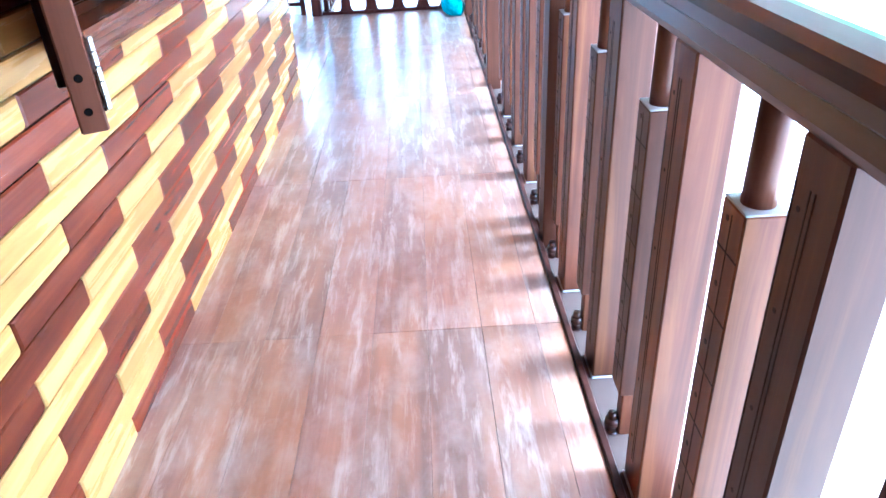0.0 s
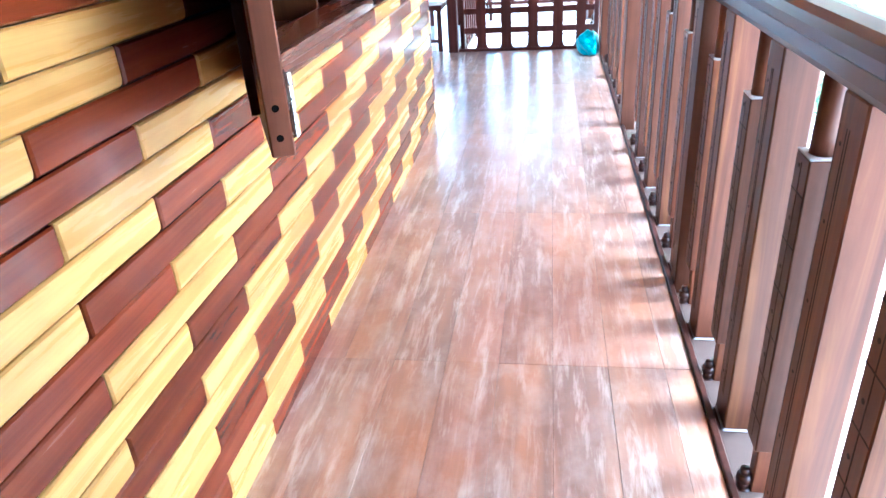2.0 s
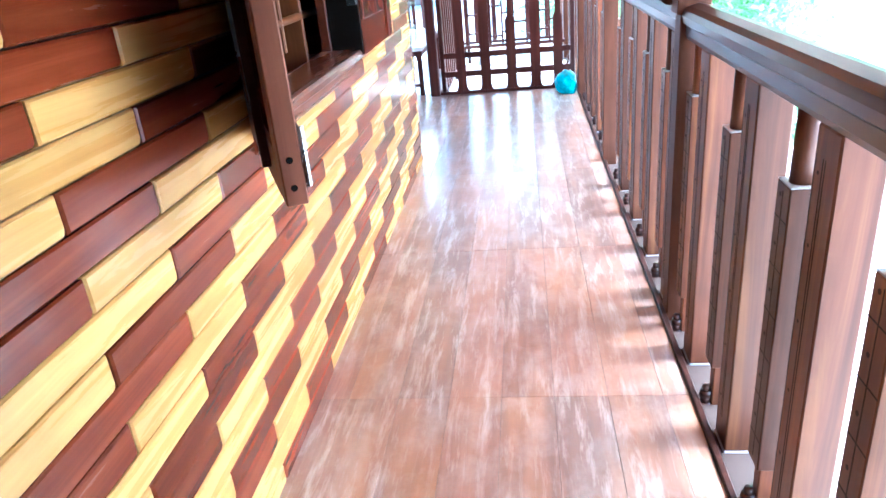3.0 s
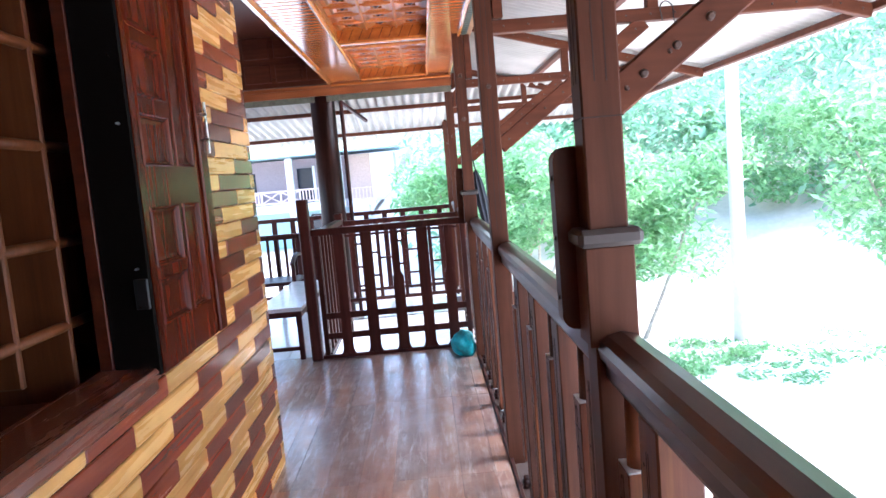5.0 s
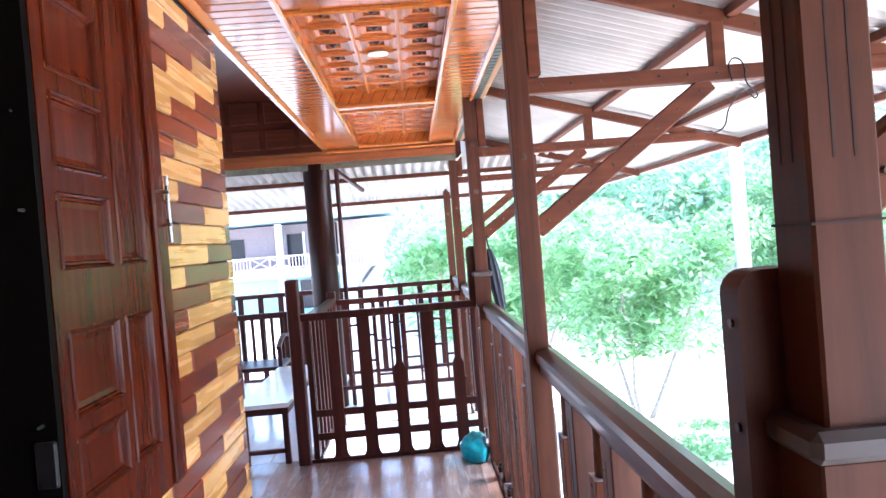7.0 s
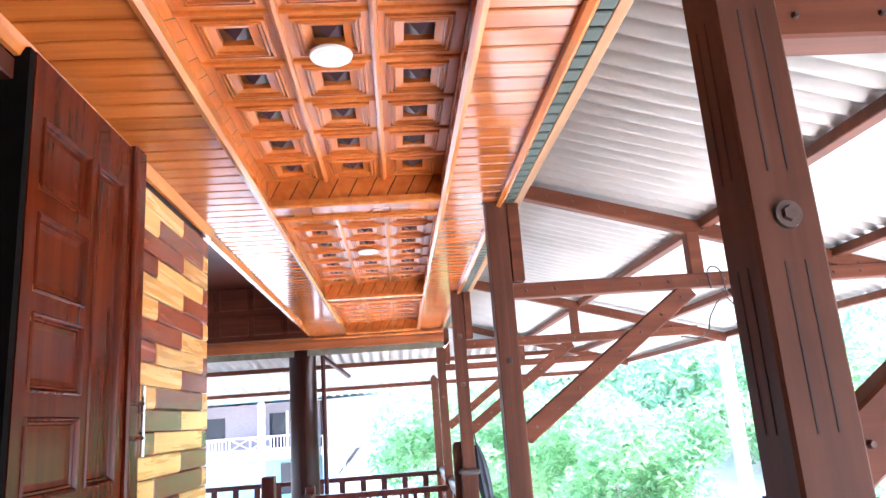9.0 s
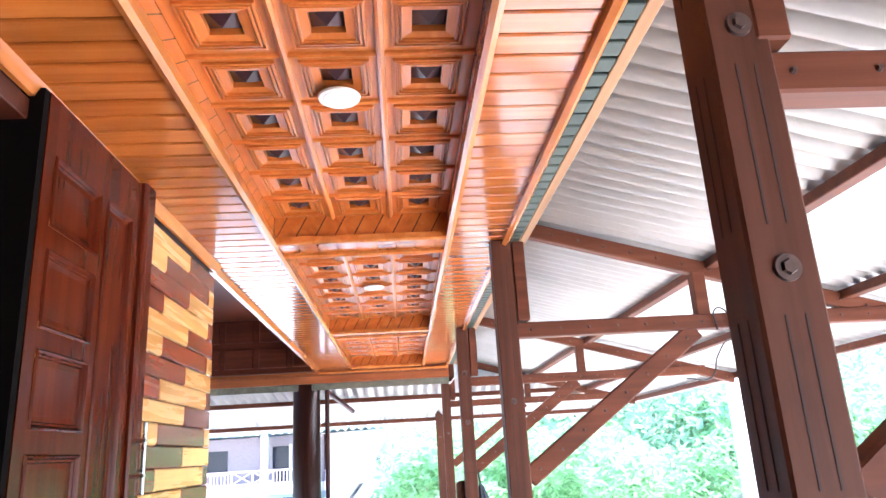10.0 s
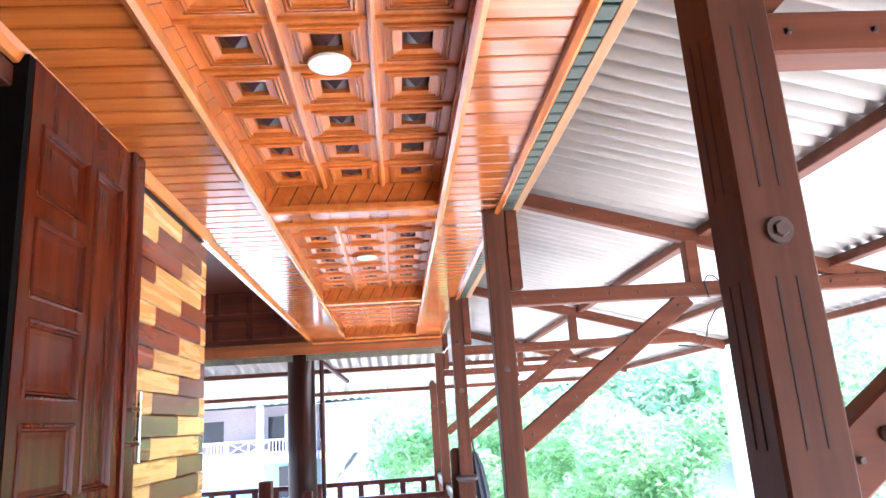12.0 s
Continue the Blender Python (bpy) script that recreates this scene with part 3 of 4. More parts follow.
def truss(y, foot=1.55):
    t = thing("roof_truss", (0, y, 0), "brown timber roof bracket truss with nail heads", "roof truss", "trusses along the veranda")
    top0, top1 = (0.39, 0, roof_z(0.39) - 0.05), (2.2, 0, roof_z(2.2) - 0.05)
    wide = {"rafter": 0.045, "tie_beam": 0.054, "brace": 0.040, "king_post": 0.05}
    for name, p, q, hgt in (("rafter", top0, top1, 0.062), ("tie_beam", (0.37, 0, 2.11), (2.0, 0, 2.11), 0.06),
                            ("brace", (0.37, 0, foot), (1.10, 0, 2.08), 0.072), ("king_post", (1.14, 0, 2.135), (1.14, 0, roof_z(1.14) - 0.07), 0.055)):
        bm = bmesh.new()
        w = wide[name]
        bar(bm, p, q, w if name != "king_post" else 0.055, hgt if name != "king_post" else w, bev=0.004)
        ob = part(name, bm, M_TRUSS, t)
        bm = bmesh.new()
        n = 3 if name == "king_post" else int((Vector(q) - Vector(p)).length / 0.11)
        if name != "king_post":
            studs(bm, (p[0], -w / 2 - 0.002, p[2]), (q[0], -w / 2 - 0.002, q[2]), n, (0, -1, 0))
            tagged(part("nail_head", bm, M_NAIL, ob), kind="stuff")
        else:
            bm.free()
    bm = bmesh.new()
    box(bm, 0.376, 0.425, -0.048, 0.003, 2.145, roof_z(0.4) - 0.08, bev=0.004)
    part("end_upright", bm, M_TRUSS, t)
    return t


def purlins():
    for x in (1.2, 1.75, 2.22):
        bm = bmesh.new()
        z = roof_z(x) - 0.012
        box(bm, x - 0.025, x + 0.025, WALL_START - 0.8, 10.3, z - 0.03, z + 0.008, bev=0.003)
        tagged(part("roof_batten", bm, M_TRUSS), "brown timber batten under the roofing sheets", "batten", "roof battens")
    for y in (8.80, 10.08):
        z = 2.335 + (y - 8.3) * (2.02 - 2.335) / 2.4 - 0.034
        bm = bmesh.new()
        box(bm, -6.0, 2.2, y - 0.025, y + 0.025, z - 0.035, z + 0.008, bev=0.003)
        tagged(part("roof_batten", bm, M_TRUSS), "brown timber batten under the end roof", "batten", "roof battens")


def post(i, y):
    x = 0.314 if i < 2 else 0.292
    t = thing("veranda_post", (x, y, -0.04), "brown painted grooved veranda post with bolts", "post", "veranda posts")
    s = 0.082
    H = CEIL + 0.04
    sleeved = i in (1, 3)
    part("shaft", B(0, s, 0, s, 0, H, bev=0.004), M_POST, t)
    spans = ((2.27, 2.46), (1.938, 2.15), (1.64, 1.83)) if sleeved else ((1.97, 2.42), (1.20, 1.83))
    for g in (0.030, 0.054):
        for z0, z1 in spans:
            part("groove", B(g - 0.0014, g + 0.0014, -0.0008, 0.004, z0, z1), M_SCORE, t)
            part("groove", B(-0.0008, 0.004, g - 0.0012, g + 0.0012, z0, z1), M_SCORE, t)
    for z in (1.884, 2.207) if sleeved else (1.875, 1.10):
        bm = bmesh.new()
        r = 0.017 if sleeved else 0.012
        rod(bm, (0.042, 0.0, z), (0.042, -0.005, z), r, r * 0.94, 20)
        rod(bm, (0.042, -0.0052, z), (0.042, -0.010, z), r * 0.6, r * 0.5, 6)
        part("bolt", bm, M_BOLT if sleeved else M_NAIL, t)
    if sleeved:
        part("joint", B(-0.002, s + 0.002, -0.002, s + 0.002, 1.568, 1.571), M_SCORE, t)
        part("sleeve", B(-0.012, s + 0.008, -0.006, s + 0.012, 1.10, 1.308, bev=0.003), M_POST, t)
        part("collar", B(-0.026, s + 0.026, -0.020, s + 0.02, 1.308, 1.345, bev=0.010), M_GREYBAND, t, "grey-brown capping collar")
    return t


def rail(y0, y1):
    t = thing("railing", (0, 0, 0), "dark brown moulded timber handrail on carved balusters", "railing", "railing bays")
    bm = bmesh.new()
    prof = [(u - 0.014, z) for u, z in [(0.352, 0.985), (0.345, 1.0), (0.345, 1.028), (0.335, 1.036), (0.331, 1.058), (0.336, 1.075), (0.350, 1.086), (0.380, 1.092), (0.409, 1.085), (0.420, 1.068), (0.418, 1.04), (0.410, 1.03), (0.410, 0.985)]]
    sweep(bm, prof, y0, y1)
    part("handrail", bm, M_RAIL, t)
    return t


def balusters(bays):
    """Flat boards with a grooved face and, between them, square blocks with a round neck."""
    base, pitch, first = -0.04, 0.432, 1.122
    wide = mesh_of("flat_baluster", B(0.335, 0.415, 0, 0.10, base + 0.022, 0.986, bev=0.004), M_BAL)
    foot = mesh_of("foot", B(0.332, 0.418, -0.003, 0.103, base, base + 0.022, bev=0.003), M_FOOT_SHEEN)
    bm = bmesh.new()
    for gy in (0.050, 0.060, 0.092):
        box(bm, 0.3343, 0.3355, gy - 0.0012, gy + 0.0012, 0.06, 0.93)
    for z in (0.12, 0.28, 0.44, 0.60, 0.76, 0.90):
        rod(bm, (0.3355, 0.076, z), (0.3343, 0.076, z), 0.004, 0.004, 8)
    groove = mesh_of("groove", bm, M_GROOVE)
    block = mesh_of("square_baluster", B(0.338, 0.400, 0, 0.074, 0.12, 0.825, bev=0.003), M_BAL)
    bm = bmesh.new()
    for z in (0.20, 0.31, 0.42, 0.53, 0.64, 0.75):
        box(bm, 0.3372, 0.3385, 0.002, 0.072, z - 0.0014, z + 0.0014)
        rod(bm, (0.3385, 0.05, z + 0.05), (0.3372, 0.05, z + 0.05), 0.005, 0.005, 8)
    box(bm, 0.3372, 0.3385, 0.036, 0.0385, 0.14, 0.81)
    carving = mesh_of("carving", bm, M_GROOVE)
    bm = bmesh.new()
    rod(bm, (0.371, 0.037, 0.825), (0.371, 0.037, 0.988), 0.024, 0.022, 18)
    neck = mesh_of("neck", bm, M_BAL, True)
    # Thin pale plate added to paint the sky's sheen on each block top.
    cap = mesh_of("cap", B(0.3385, 0.3995, 0.0005, 0.0735, 0.8245, 0.828, bev=0.001), M_FOOT_SHEEN)
    stem = mesh_of("stem", B(0.352, 0.388, 0.019, 0.055, base, 0.12, bev=0.003), M_BAL)
    bm = bmesh.new()
    for z, r in ((0.010, 0.022), (0.030, 0.015), (0.050, 0.019), (0.068, 0.012)):
        rod(bm, (0.338, 0.037, base + z - 0.010), (0.338, 0.037, base + z + 0.010), r, r * 0.9, 12)
    knob = mesh_of("knob", bm, M_RAIL, True)
    for y0, y1 in bays:
        t = rail(y0, y1)
        k = int(math.floor((y0 - first) / pitch)) - 1
        while first + k * pitch < y1:
            y = first + k * pitch
            if y > y0 + 0.005 and y + 0.10 < y1 - 0.005:
                o = new("flat_baluster", wide)
                o.parent = t
                o.location = (0, y, 0)
                for nm, me in (("foot", foot), ("groove", groove)):
                    new(nm, me).parent = o
            y += 0.197
            if y > y0 + 0.005 and y + 0.074 < y1 - 0.005:
                o = new("square_baluster", block)
                o.parent = t
                o.location = (0, y, 0)
                for nm, me in (("neck", neck), ("cap", cap), ("stem", stem), ("knob", knob), ("carving", carving)):
                    new(nm, me).parent = o
            k += 1


w = wall()
ceiling()
roofs()
near = truss(POSTS[1] + 0.045)
for x in (0.452, 0.522, 0.592):
    z = 1.55 + (x - 0.37) * 0.726
    bm = bmesh.new()
    rod(bm, (x, -0.018, z), (x, -0.024, z), 0.0095, 0.0085, 18)
    rod(bm, (x, -0.024, z), (x, -0.027, z), 0.0085, 0.005, 18)
    part("bolt", bm, M_NAIL, near, "round bolt head on the brace")
for y in POSTS[2:5]:
    truss(y + 0.045)
truss(POSTS[0] + 0.05)
purlins()
for i, y in enumerate(POSTS):
    post(i, y)
balusters([(WALL_START, POSTS[0])] + [(a + 0.082, b) for a, b in zip(POSTS, POSTS[1:])])


# ---- shutters and window ----
def raised_panel(bm, y0, y1, z0, z1, x):
    """A moulded frame sunk round a raised field, facing +x."""
    steps = [(0.0, 0.001), (0.004, 0.005), (0.008, 0.001), (0.011, -0.004), (0.015, -0.004), (0.018, -0.009), (0.030, -0.011)]
    cy, cz, hy, hz = (y0 + y1) / 2, (z0 + z1) / 2, (y1 - y0) / 2, (z1 - z0) / 2
    s = ((-1, -1), (1, -1), (1, 1), (-1, 1))
    for (i0, d0), (i1, d1) in zip(steps, steps[1:]):
        for i in range(4):
            p, q = s[i], s[(i + 1) % 4]
            quad(bm, [(x + d0, cy + p[0] * (hy - i0), cz + p[1] * (hz - i0)), (x + d0, cy + q[0] * (hy - i0), cz + q[1] * (hz - i0)),
                      (x + d1, cy + q[0] * (hy - i1), cz + q[1] * (hz - i1)), (x + d1, cy + p[0] * (hy - i1), cz + p[1] * (hz - i1))])
    i1, d1 = steps[-1]
    quad(bm, [(x + d1, cy + p[0] * (hy - i1), cz + p[1] * (hz - i1)) for p in s])


def far_shutter():
    t = thing("window_shutter", (WALL_X + 0.002, 2.94, 0.925), "dark red varnished panelled shutter opened flat against the wall", "shutter", "window shutters")
    W, H, D = 0.555, 1.545, 0.034
    c0, c1, c2, c3 = 0.045, 0.287, 0.325, 0.495
    zs = (0.132, 0.277, 0.31, 0.495, 0.618, 0.78, 0.827, 0.99, 1.031, 1.203, 1.251, 1.415)
    cuts = [(c0, c1, a, b) for a, b in zip(zs[::2], zs[1::2])] + [(c2, c3, 0.132, 0.495), (c2, c3, 0.62, 1.417)]
    bm = bmesh.new()
    for a, b in ((0, c0), (c1, c2), (c3, W)):
        box(bm, 0, D, a, b, 0, H)
    edges = (0,) + zs + (H,)
    for a, b in zip(edges[::2], edges[1::2]):
        box(bm, 0, D, c0, c1, a, b)
    for a, b in ((0, 0.132), (0.495, 0.62), (1.417, H)):
        box(bm, 0, D, c2, c3, a, b)
    part("leaf_frame", bm, M_LEAF, t)
    for c in cuts:
        bm = bmesh.new()
        raised_panel(bm, *c, D)
        part("panel", bm, M_LEAF, t)
    part("jamb", B(0, D + 0.012, W + 0.002, W + 0.085, -0.0, H + 0.02, bev=0.006), M_LEAF, t)
    for z in (0.723, 0.816):
        bm = bmesh.new()
        rod(bm, (D + 0.018, W + 0.09, z - 0.05), (D + 0.018, W + 0.09, z + 0.05), 0.006, 0.006, 10)
        hg = part("hinge", bm, M_METAL, t, "bright steel hinge")
        bm = bmesh.new()
        rod(bm, (D + 0.012, W + 0.055, z), (D + 0.034, W + 0.055, z), 0.007, 0.005, 10)
        rod(bm, (D + 0.026, W + 0.055, z), (D + 0.026, W + 0.085, z), 0.003, 0.003, 8)
        part("hinge_pin", bm, M_METAL, hg)
    # Sheet added to paint the deep shade beside the leaf.
    part("edge", B(-0.10, D - 0.003, -0.022, -0.001, 0.0, H), M_SHADE, t, "near-black sheet painted as shade beside the leaf edge")
    part("latch", B(D - 0.045, D - 0.004, -0.034, -0.0225, 0.2, 0.29, bev=0.003), M_BLACK, t, "black metal latch")
    for z in (0.21, 0.32, 0.74, 0.93):
        bm = bmesh.new()
        rod(bm, (D - 0.03, -0.022, z), (D - 0.03, -0.038, z), 0.004, 0.003, 8)
        part("screw", bm, M_METAL, t)


def near_shutter():
    """Hinged at the near jamb and swung back past square, its free edge towards the walker."""
    t = thing("window_shutter", (WALL_X + 0.012, WIN_Y0 - 0.02, 0.925), "brown panelled shutter swung half open off the wall", "shutter", "window shutters")
    t.rotation_euler = (0, 0, radians(205.5))
    W, H, D = 0.66, 1.54, 0.04
    bm = bmesh.new()
    box(bm, -D / 2, D / 2, 0, 0.08, 0, H)
    box(bm, -D / 2, D / 2, W - 0.08, W, 0, H, bev=0.003)
    for a, b in ((0, 0.09), (0.62, 0.74), (H - 0.08, H)):
        box(bm, -D / 2, D / 2, 0.08, W - 0.08, a, b)
    part("leaf_frame", bm, M_STILE, t)
    for z0, z1 in ((0.09, 0.62), (0.74, H - 0.08)):
        bm = bmesh.new()
        raised_panel(bm, 0.08, W - 0.08, z0, z1, D / 2 - 0.012)
        box(bm, -D / 2 + 0.012, D / 2 - 0.022, 0.08, W - 0.08, z0, z1)
        part("panel", bm, M_LEAF, t)
    for z in (0.033, 0.083, 0.40):
        bm = bmesh.new()
        rod(bm, (0.002, W - 0.004, z), (0.002, W + 0.0008, z), 0.0062, 0.0062, 14)
        part("bolt_hole", bm, M_SHADE, t, "dark drilled bolt hole")
    plate = part("edge_plate", B(-D / 2 - 0.003, -D / 2, W - 0.05, W - 0.001, 0.03, 0.14), M_METAL, t, "bright steel hinge plate")
    for k in range(5):
        bm = bmesh.new()
        rod(bm, (-D / 2 - 0.006, W - 0.004, 0.032 + 0.0216 * k), (-D / 2 - 0.006, W - 0.004, 0.051 + 0.0216 * k), 0.0055, 0.0055, 10)
        part("knuckle", bm, M_METAL, plate)
    part("lock_bar", B(D / 2, D / 2 + 0.018, W - 0.19, W - 0.175, 0.03, 1.3, bev=0.002), M_COLUMN, t, "black-brown lock bar")
    part("stay", B(D / 2 + 0.01, D / 2 + 0.024, W - 0.22, W - 0.205, 0.24, 0.9), M_METAL, t, "thin steel stay")


def window():
    t = thing("window_1", (0, 0, 0), "open timber window with a moulded sill and dark room behind", "window", kind="structure")
    bm = bmesh.new()
    sweep(bm, [(WALL_X - 0.14, 0.952), (WALL_X - 0.14, 0.87), (WALL_X + 0.002, 0.865), (WALL_X + 0.012, 0.878), (WALL_X + 0.012, 0.905), (WALL_X + 0.024, 0.915), (WALL_X + 0.028, 0.935), (WALL_X + 0.02, 0.946)], WIN_Y0 - 0.04, WIN_Y1 + 0.01)
    part("window_sill", bm, M_SILL, t)
    for nm, a in (("jamb", (WALL_X - 0.14, WALL_X + 0.01, WIN_Y0 - 0.03, WIN_Y0 + 0.02, 0.95, WIN_Z1)), ("jamb", (WALL_X - 0.14, WALL_X - 0.10, WIN_Y1 - 0.02, WIN_Y1 + 0.0, 0.95, WIN_Z1)), ("lintel", (WALL_X - 0.14, WALL_X + 0.008, WIN_Y0 + 0.02, WIN_Y1 - 0.02, WIN_Z1 - 0.05, WIN_Z1))):
        part(nm, B(*a, bev=0.003), M_DARKPANEL, t)


def shelf_rack():
    """Open shelf of uprights and round rails standing inside the window."""
    t = thing("shelf_rack", (-1.24, 3.0, 0.0), "brown timber open shelf rack inside the window", "shelf", )
    for k, y in enumerate((-0.62, -0.36, -0.10, 0.16, 0.42)):
        z0 = 0.99 if k % 2 else 0.0
        part("upright", B(-0.15, 0.17, y - 0.011, y + 0.011, z0, 2.1, bev=0.005), M_SHELF, t)
    for z in (0.72, 1.10, 1.34, 1.62, 1.90):
        bm = bmesh.new()
        rod(bm, (0.155, -0.66, z), (0.155, 0.46, z), 0.016, 0.016, 12)
        part("rail", bm, M_SHELF, t, smooth=True)
    part("back", B(-0.17, -0.155, -0.66, 0.46, 0.0, 2.1), M_DARKPANEL, t)
    part("shelf", B(-0.15, 0.14, -0.64, 0.44, 0.86, 0.88), M_SHELF, t)


far_shutter()
near_shutter()
window()
shelf_rack()


# ---- the far end: gate, stairwell, porch ----
def slat_fence(name, label, ax, c, a, b, z1, mat, slats, group=""):
    """A fence of upright slats along an axis at c, from a to b."""
    t = thing(name, (0, 0, 0), label, "railing", group)

    def bx(u0, u1, d, z0, zz, bev=0.003):
        return B(u0, u1, c - d, c + d, z0, zz, bev=bev) if ax == "x" else B(c - d, c + d, u0, u1, z0, zz, bev=bev)
    part("top_rail", bx(a, b, 0.035, z1 - 0.05, z1), mat, t)
    part("bottom_rail", bx(a, b, 0.02, 0.0, 0.035), mat, t)
    for u, wd in slats:
        part("slat", bx(u - wd / 2, u + wd / 2, 0.012, 0.035, z1 - 0.05), mat, t)
    return t


def shaped_slat(bm, x, y, wide, top, z0, z1, thick=0.012):
    """A flat slat cut wider over its middle, flared at the foot where the boards meet in scallops."""
    h, t = wide / 2, top / 2
    zs = [(z0, h + 0.03), (z0 + 0.015, h + 0.014), (z0 + 0.035, h + 0.004), (z0 + 0.06, h), (z0 + 0.62, h), (z0 + 0.66, t), (z1, t)]
    ring_ = [(x - w, z) for z, w in zs] + [(x + w, z) for z, w in reversed(zs)]
    rows = [[bm.verts.new((u, y + d, z)) for u, z in ring_] for d in (-thick, thick)]
    n = len(ring_)
    for i in range(n):
        bm.faces.new((rows[0][i], rows[0][(i + 1) % n], rows[1][(i + 1) % n], rows[1][i]))
    for r in rows:
        for i in range(n // 2 - 1):
            bm.faces.new((r[i], r[i + 1], r[n - 2 - i], r[n - 1 - i]))


def stair_gate():
    t = thing("stair_gate", (0, 0, 0), "dark timber gate of shaped slats closing the stairwell", "gate")
    part("top_rail", B(-0.97, 0.32, GATE_Y - 0.035, GATE_Y + 0.035, 1.03, 1.085, bev=0.006), M_GATE, t)
    part("bottom_rail", B(-0.97, 0.30, GATE_Y - 0.018, GATE_Y + 0.018, 0.0, 0.028, bev=0.003), M_GATE, t)
    for z in (0.355, 0.185):
        part("cross_rail", B(-0.93, 0.29, GATE_Y - 0.009, GATE_Y + 0.009, z - 0.026, z + 0.026, bev=0.003), M_GATE, t)
    for x, wide, top in ((-0.755, 0.085, 0.085), (-0.528, 0.092, 0.092), (-0.288, 0.090, 0.048), (-0.066, 0.092, 0.092), (0.138, 0.085, 0.046)):
        bm = bmesh.new()
        shaped_slat(bm, x, GATE_Y, wide, top, 0.02, 1.03)
        part("slat", bm, M_GATE, t)
    for x in (-0.93, 0.27):
        part("slat", B(x - 0.02, x + 0.02, GATE_Y - 0.012, GATE_Y + 0.012, 0.028, 1.03, bev=0.003), M_GATE, t)


def fret_railing():
    """Thin lattice of upright pairs tied by short cross pieces."""
    t = thing("stair_railing", (0, 0, 0), "dark timber fretwork railing behind the stairwell", "railing", "stair railings")
    part("top_rail", B(-0.88, 0.29, WELL_Y - 0.035, WELL_Y + 0.035, 1.0, 1.05, bev=0.004), M_GATE, t)
    part("bottom_rail", B(-0.88, 0.29, WELL_Y - 0.02, WELL_Y + 0.02, 0.2, 0.235, bev=0.003), M_GATE, t)
    part("sub_rail", B(-0.88, 0.29, WELL_Y - 0.012, WELL_Y + 0.012, 0.885, 0.91, bev=0.003), M_GATE, t)
    xs = (-0.80, -0.66, -0.54, -0.40, -0.28, -0.13, 0.0, 0.12, 0.22)
    for k, x in enumerate(xs):
        w_ = 0.011 if k % 2 else 0.018
        part("upright", B(x - w_, x + w_, WELL_Y - 0.011, WELL_Y + 0.011, 0.235, 1.0), M_GATE, t)
    for k, (a, b) in enumerate(zip(xs, xs[1:])):
        for z in ((0.80, 0.56, 0.36), (0.70, 0.46), (0.64, 0.32))[k % 3]:
            part("cross_piece", B(a, b, WELL_Y - 0.009, WELL_Y + 0.009, z - 0.010, z + 0.010), M_GATE, t)


stair_gate()
fret_railing()
slat_fence("stair_railing", "dark timber railing beside the stairwell", "y", -0.92, GATE_Y + 0.04, WELL_Y - 0.04, 1.07, M_GATE, [(6.65 + 0.19 * i, 0.05) for i in range(8)], group="stair railings")
slat_fence("end_railing", "dark timber railing at the veranda end", "x", END_Y, -4.5, 0.29, 1.05, M_GATE, [(-4.4 + 0.24 * i, 0.065) for i in range(20)], group="end railings")

bm = B(-1.06, -0.972, GATE_Y - 0.05, GATE_Y + 0.04, 0, 1.335, bev=0.006)
g = tagged(part("newel_post", bm, M_GATE), "dark square newel post beside the stair gate", "post")
bm = B(-0.965, -0.885, WELL_Y - 0.04, WELL_Y + 0.05, 0, 1.13, bev=0.006)
tagged(part("newel_post", bm, M_GATE), "dark square newel post at the stairwell corner", "post")

# round column
bm = bmesh.new()
rod(bm, (-1.0, 8.36, 0), (-1.0, 8.36, 2.38), 0.135, 0.126, 36)
tagged(part("round_column", bm, M_COLUMN, smooth=True), "tall round black-brown timber column", "column")
bm = bmesh.new()
rod(bm, (-0.805, 8.34, 0), (-0.805, 8.34, 2.31), 0.021, 0.021, 14)
tagged(part("slim_post", bm, M_GATE), "slim brown post near the round column", "post")
bm = bmesh.new()
bar(bm, (-0.80, 8.36, 2.28), (-0.60, 8.95, 2.12), 0.03, 0.035)
tagged(part("roof_strut", bm, M_GATE), "thin timber strut under the end roof", "strut")

# beams at the end of the ceiling
tagged(part("beam_end", B(-4.6, 0.36, BEAM_Y, BEAM_Y + 0.07, 2.352, 2.425, bev=0.004), M_BEAM), "reddish varnished beam across the veranda end", "beam", kind="structure")
tagged(part("beam_top", B(-4.6, 0.36, BEAM_Y + 0.012, BEAM_Y + 0.06, 2.427, 2.56), M_BEAM), "reddish fascia above the end beam", "beam", kind="structure")
tagged(part("trim_end", B(-0.87, 0.36, BEAM_Y - 0.016, BEAM_Y + 0.004, 2.436, 2.458, bev=0.004), M_TRIM), "golden moulding above the end beam", "moulding", kind="structure")
bm = bmesh.new()
for k in range(120):
    x = -4.6 + k * 0.0413
    box(bm, x + 0.002, x + 0.039, BEAM_Y + 0.03, BEAM_Y + 0.042, 2.292, 2.35)
box(bm, -4.6, 0.36, BEAM_Y + 0.042, BEAM_Y + 0.05, 2.30, 2.36)
tagged(part("trim_fringe", bm, M_FRINGE), "dull green ribbed roofing edge under the end beam", "fascia", kind="structure")
bm = bmesh.new()
box(bm, -4.6, WALL_X - 0.03, 8.08, 8.15, 2.45, 2.98)
for k in range(12):
    x = -4.5 + k * 0.31
    box(bm, x, x + 0.26, 8.065, 8.081, 2.50, 2.68, bev=0.006)
    box(bm, x, x + 0.26, 8.065, 8.081, 2.74, 2.94, bev=0.006)
tagged(part("fascia_porch", bm, M_DARKPANEL), "dark panelled timber fascia over the porch", "fascia", kind="structure")
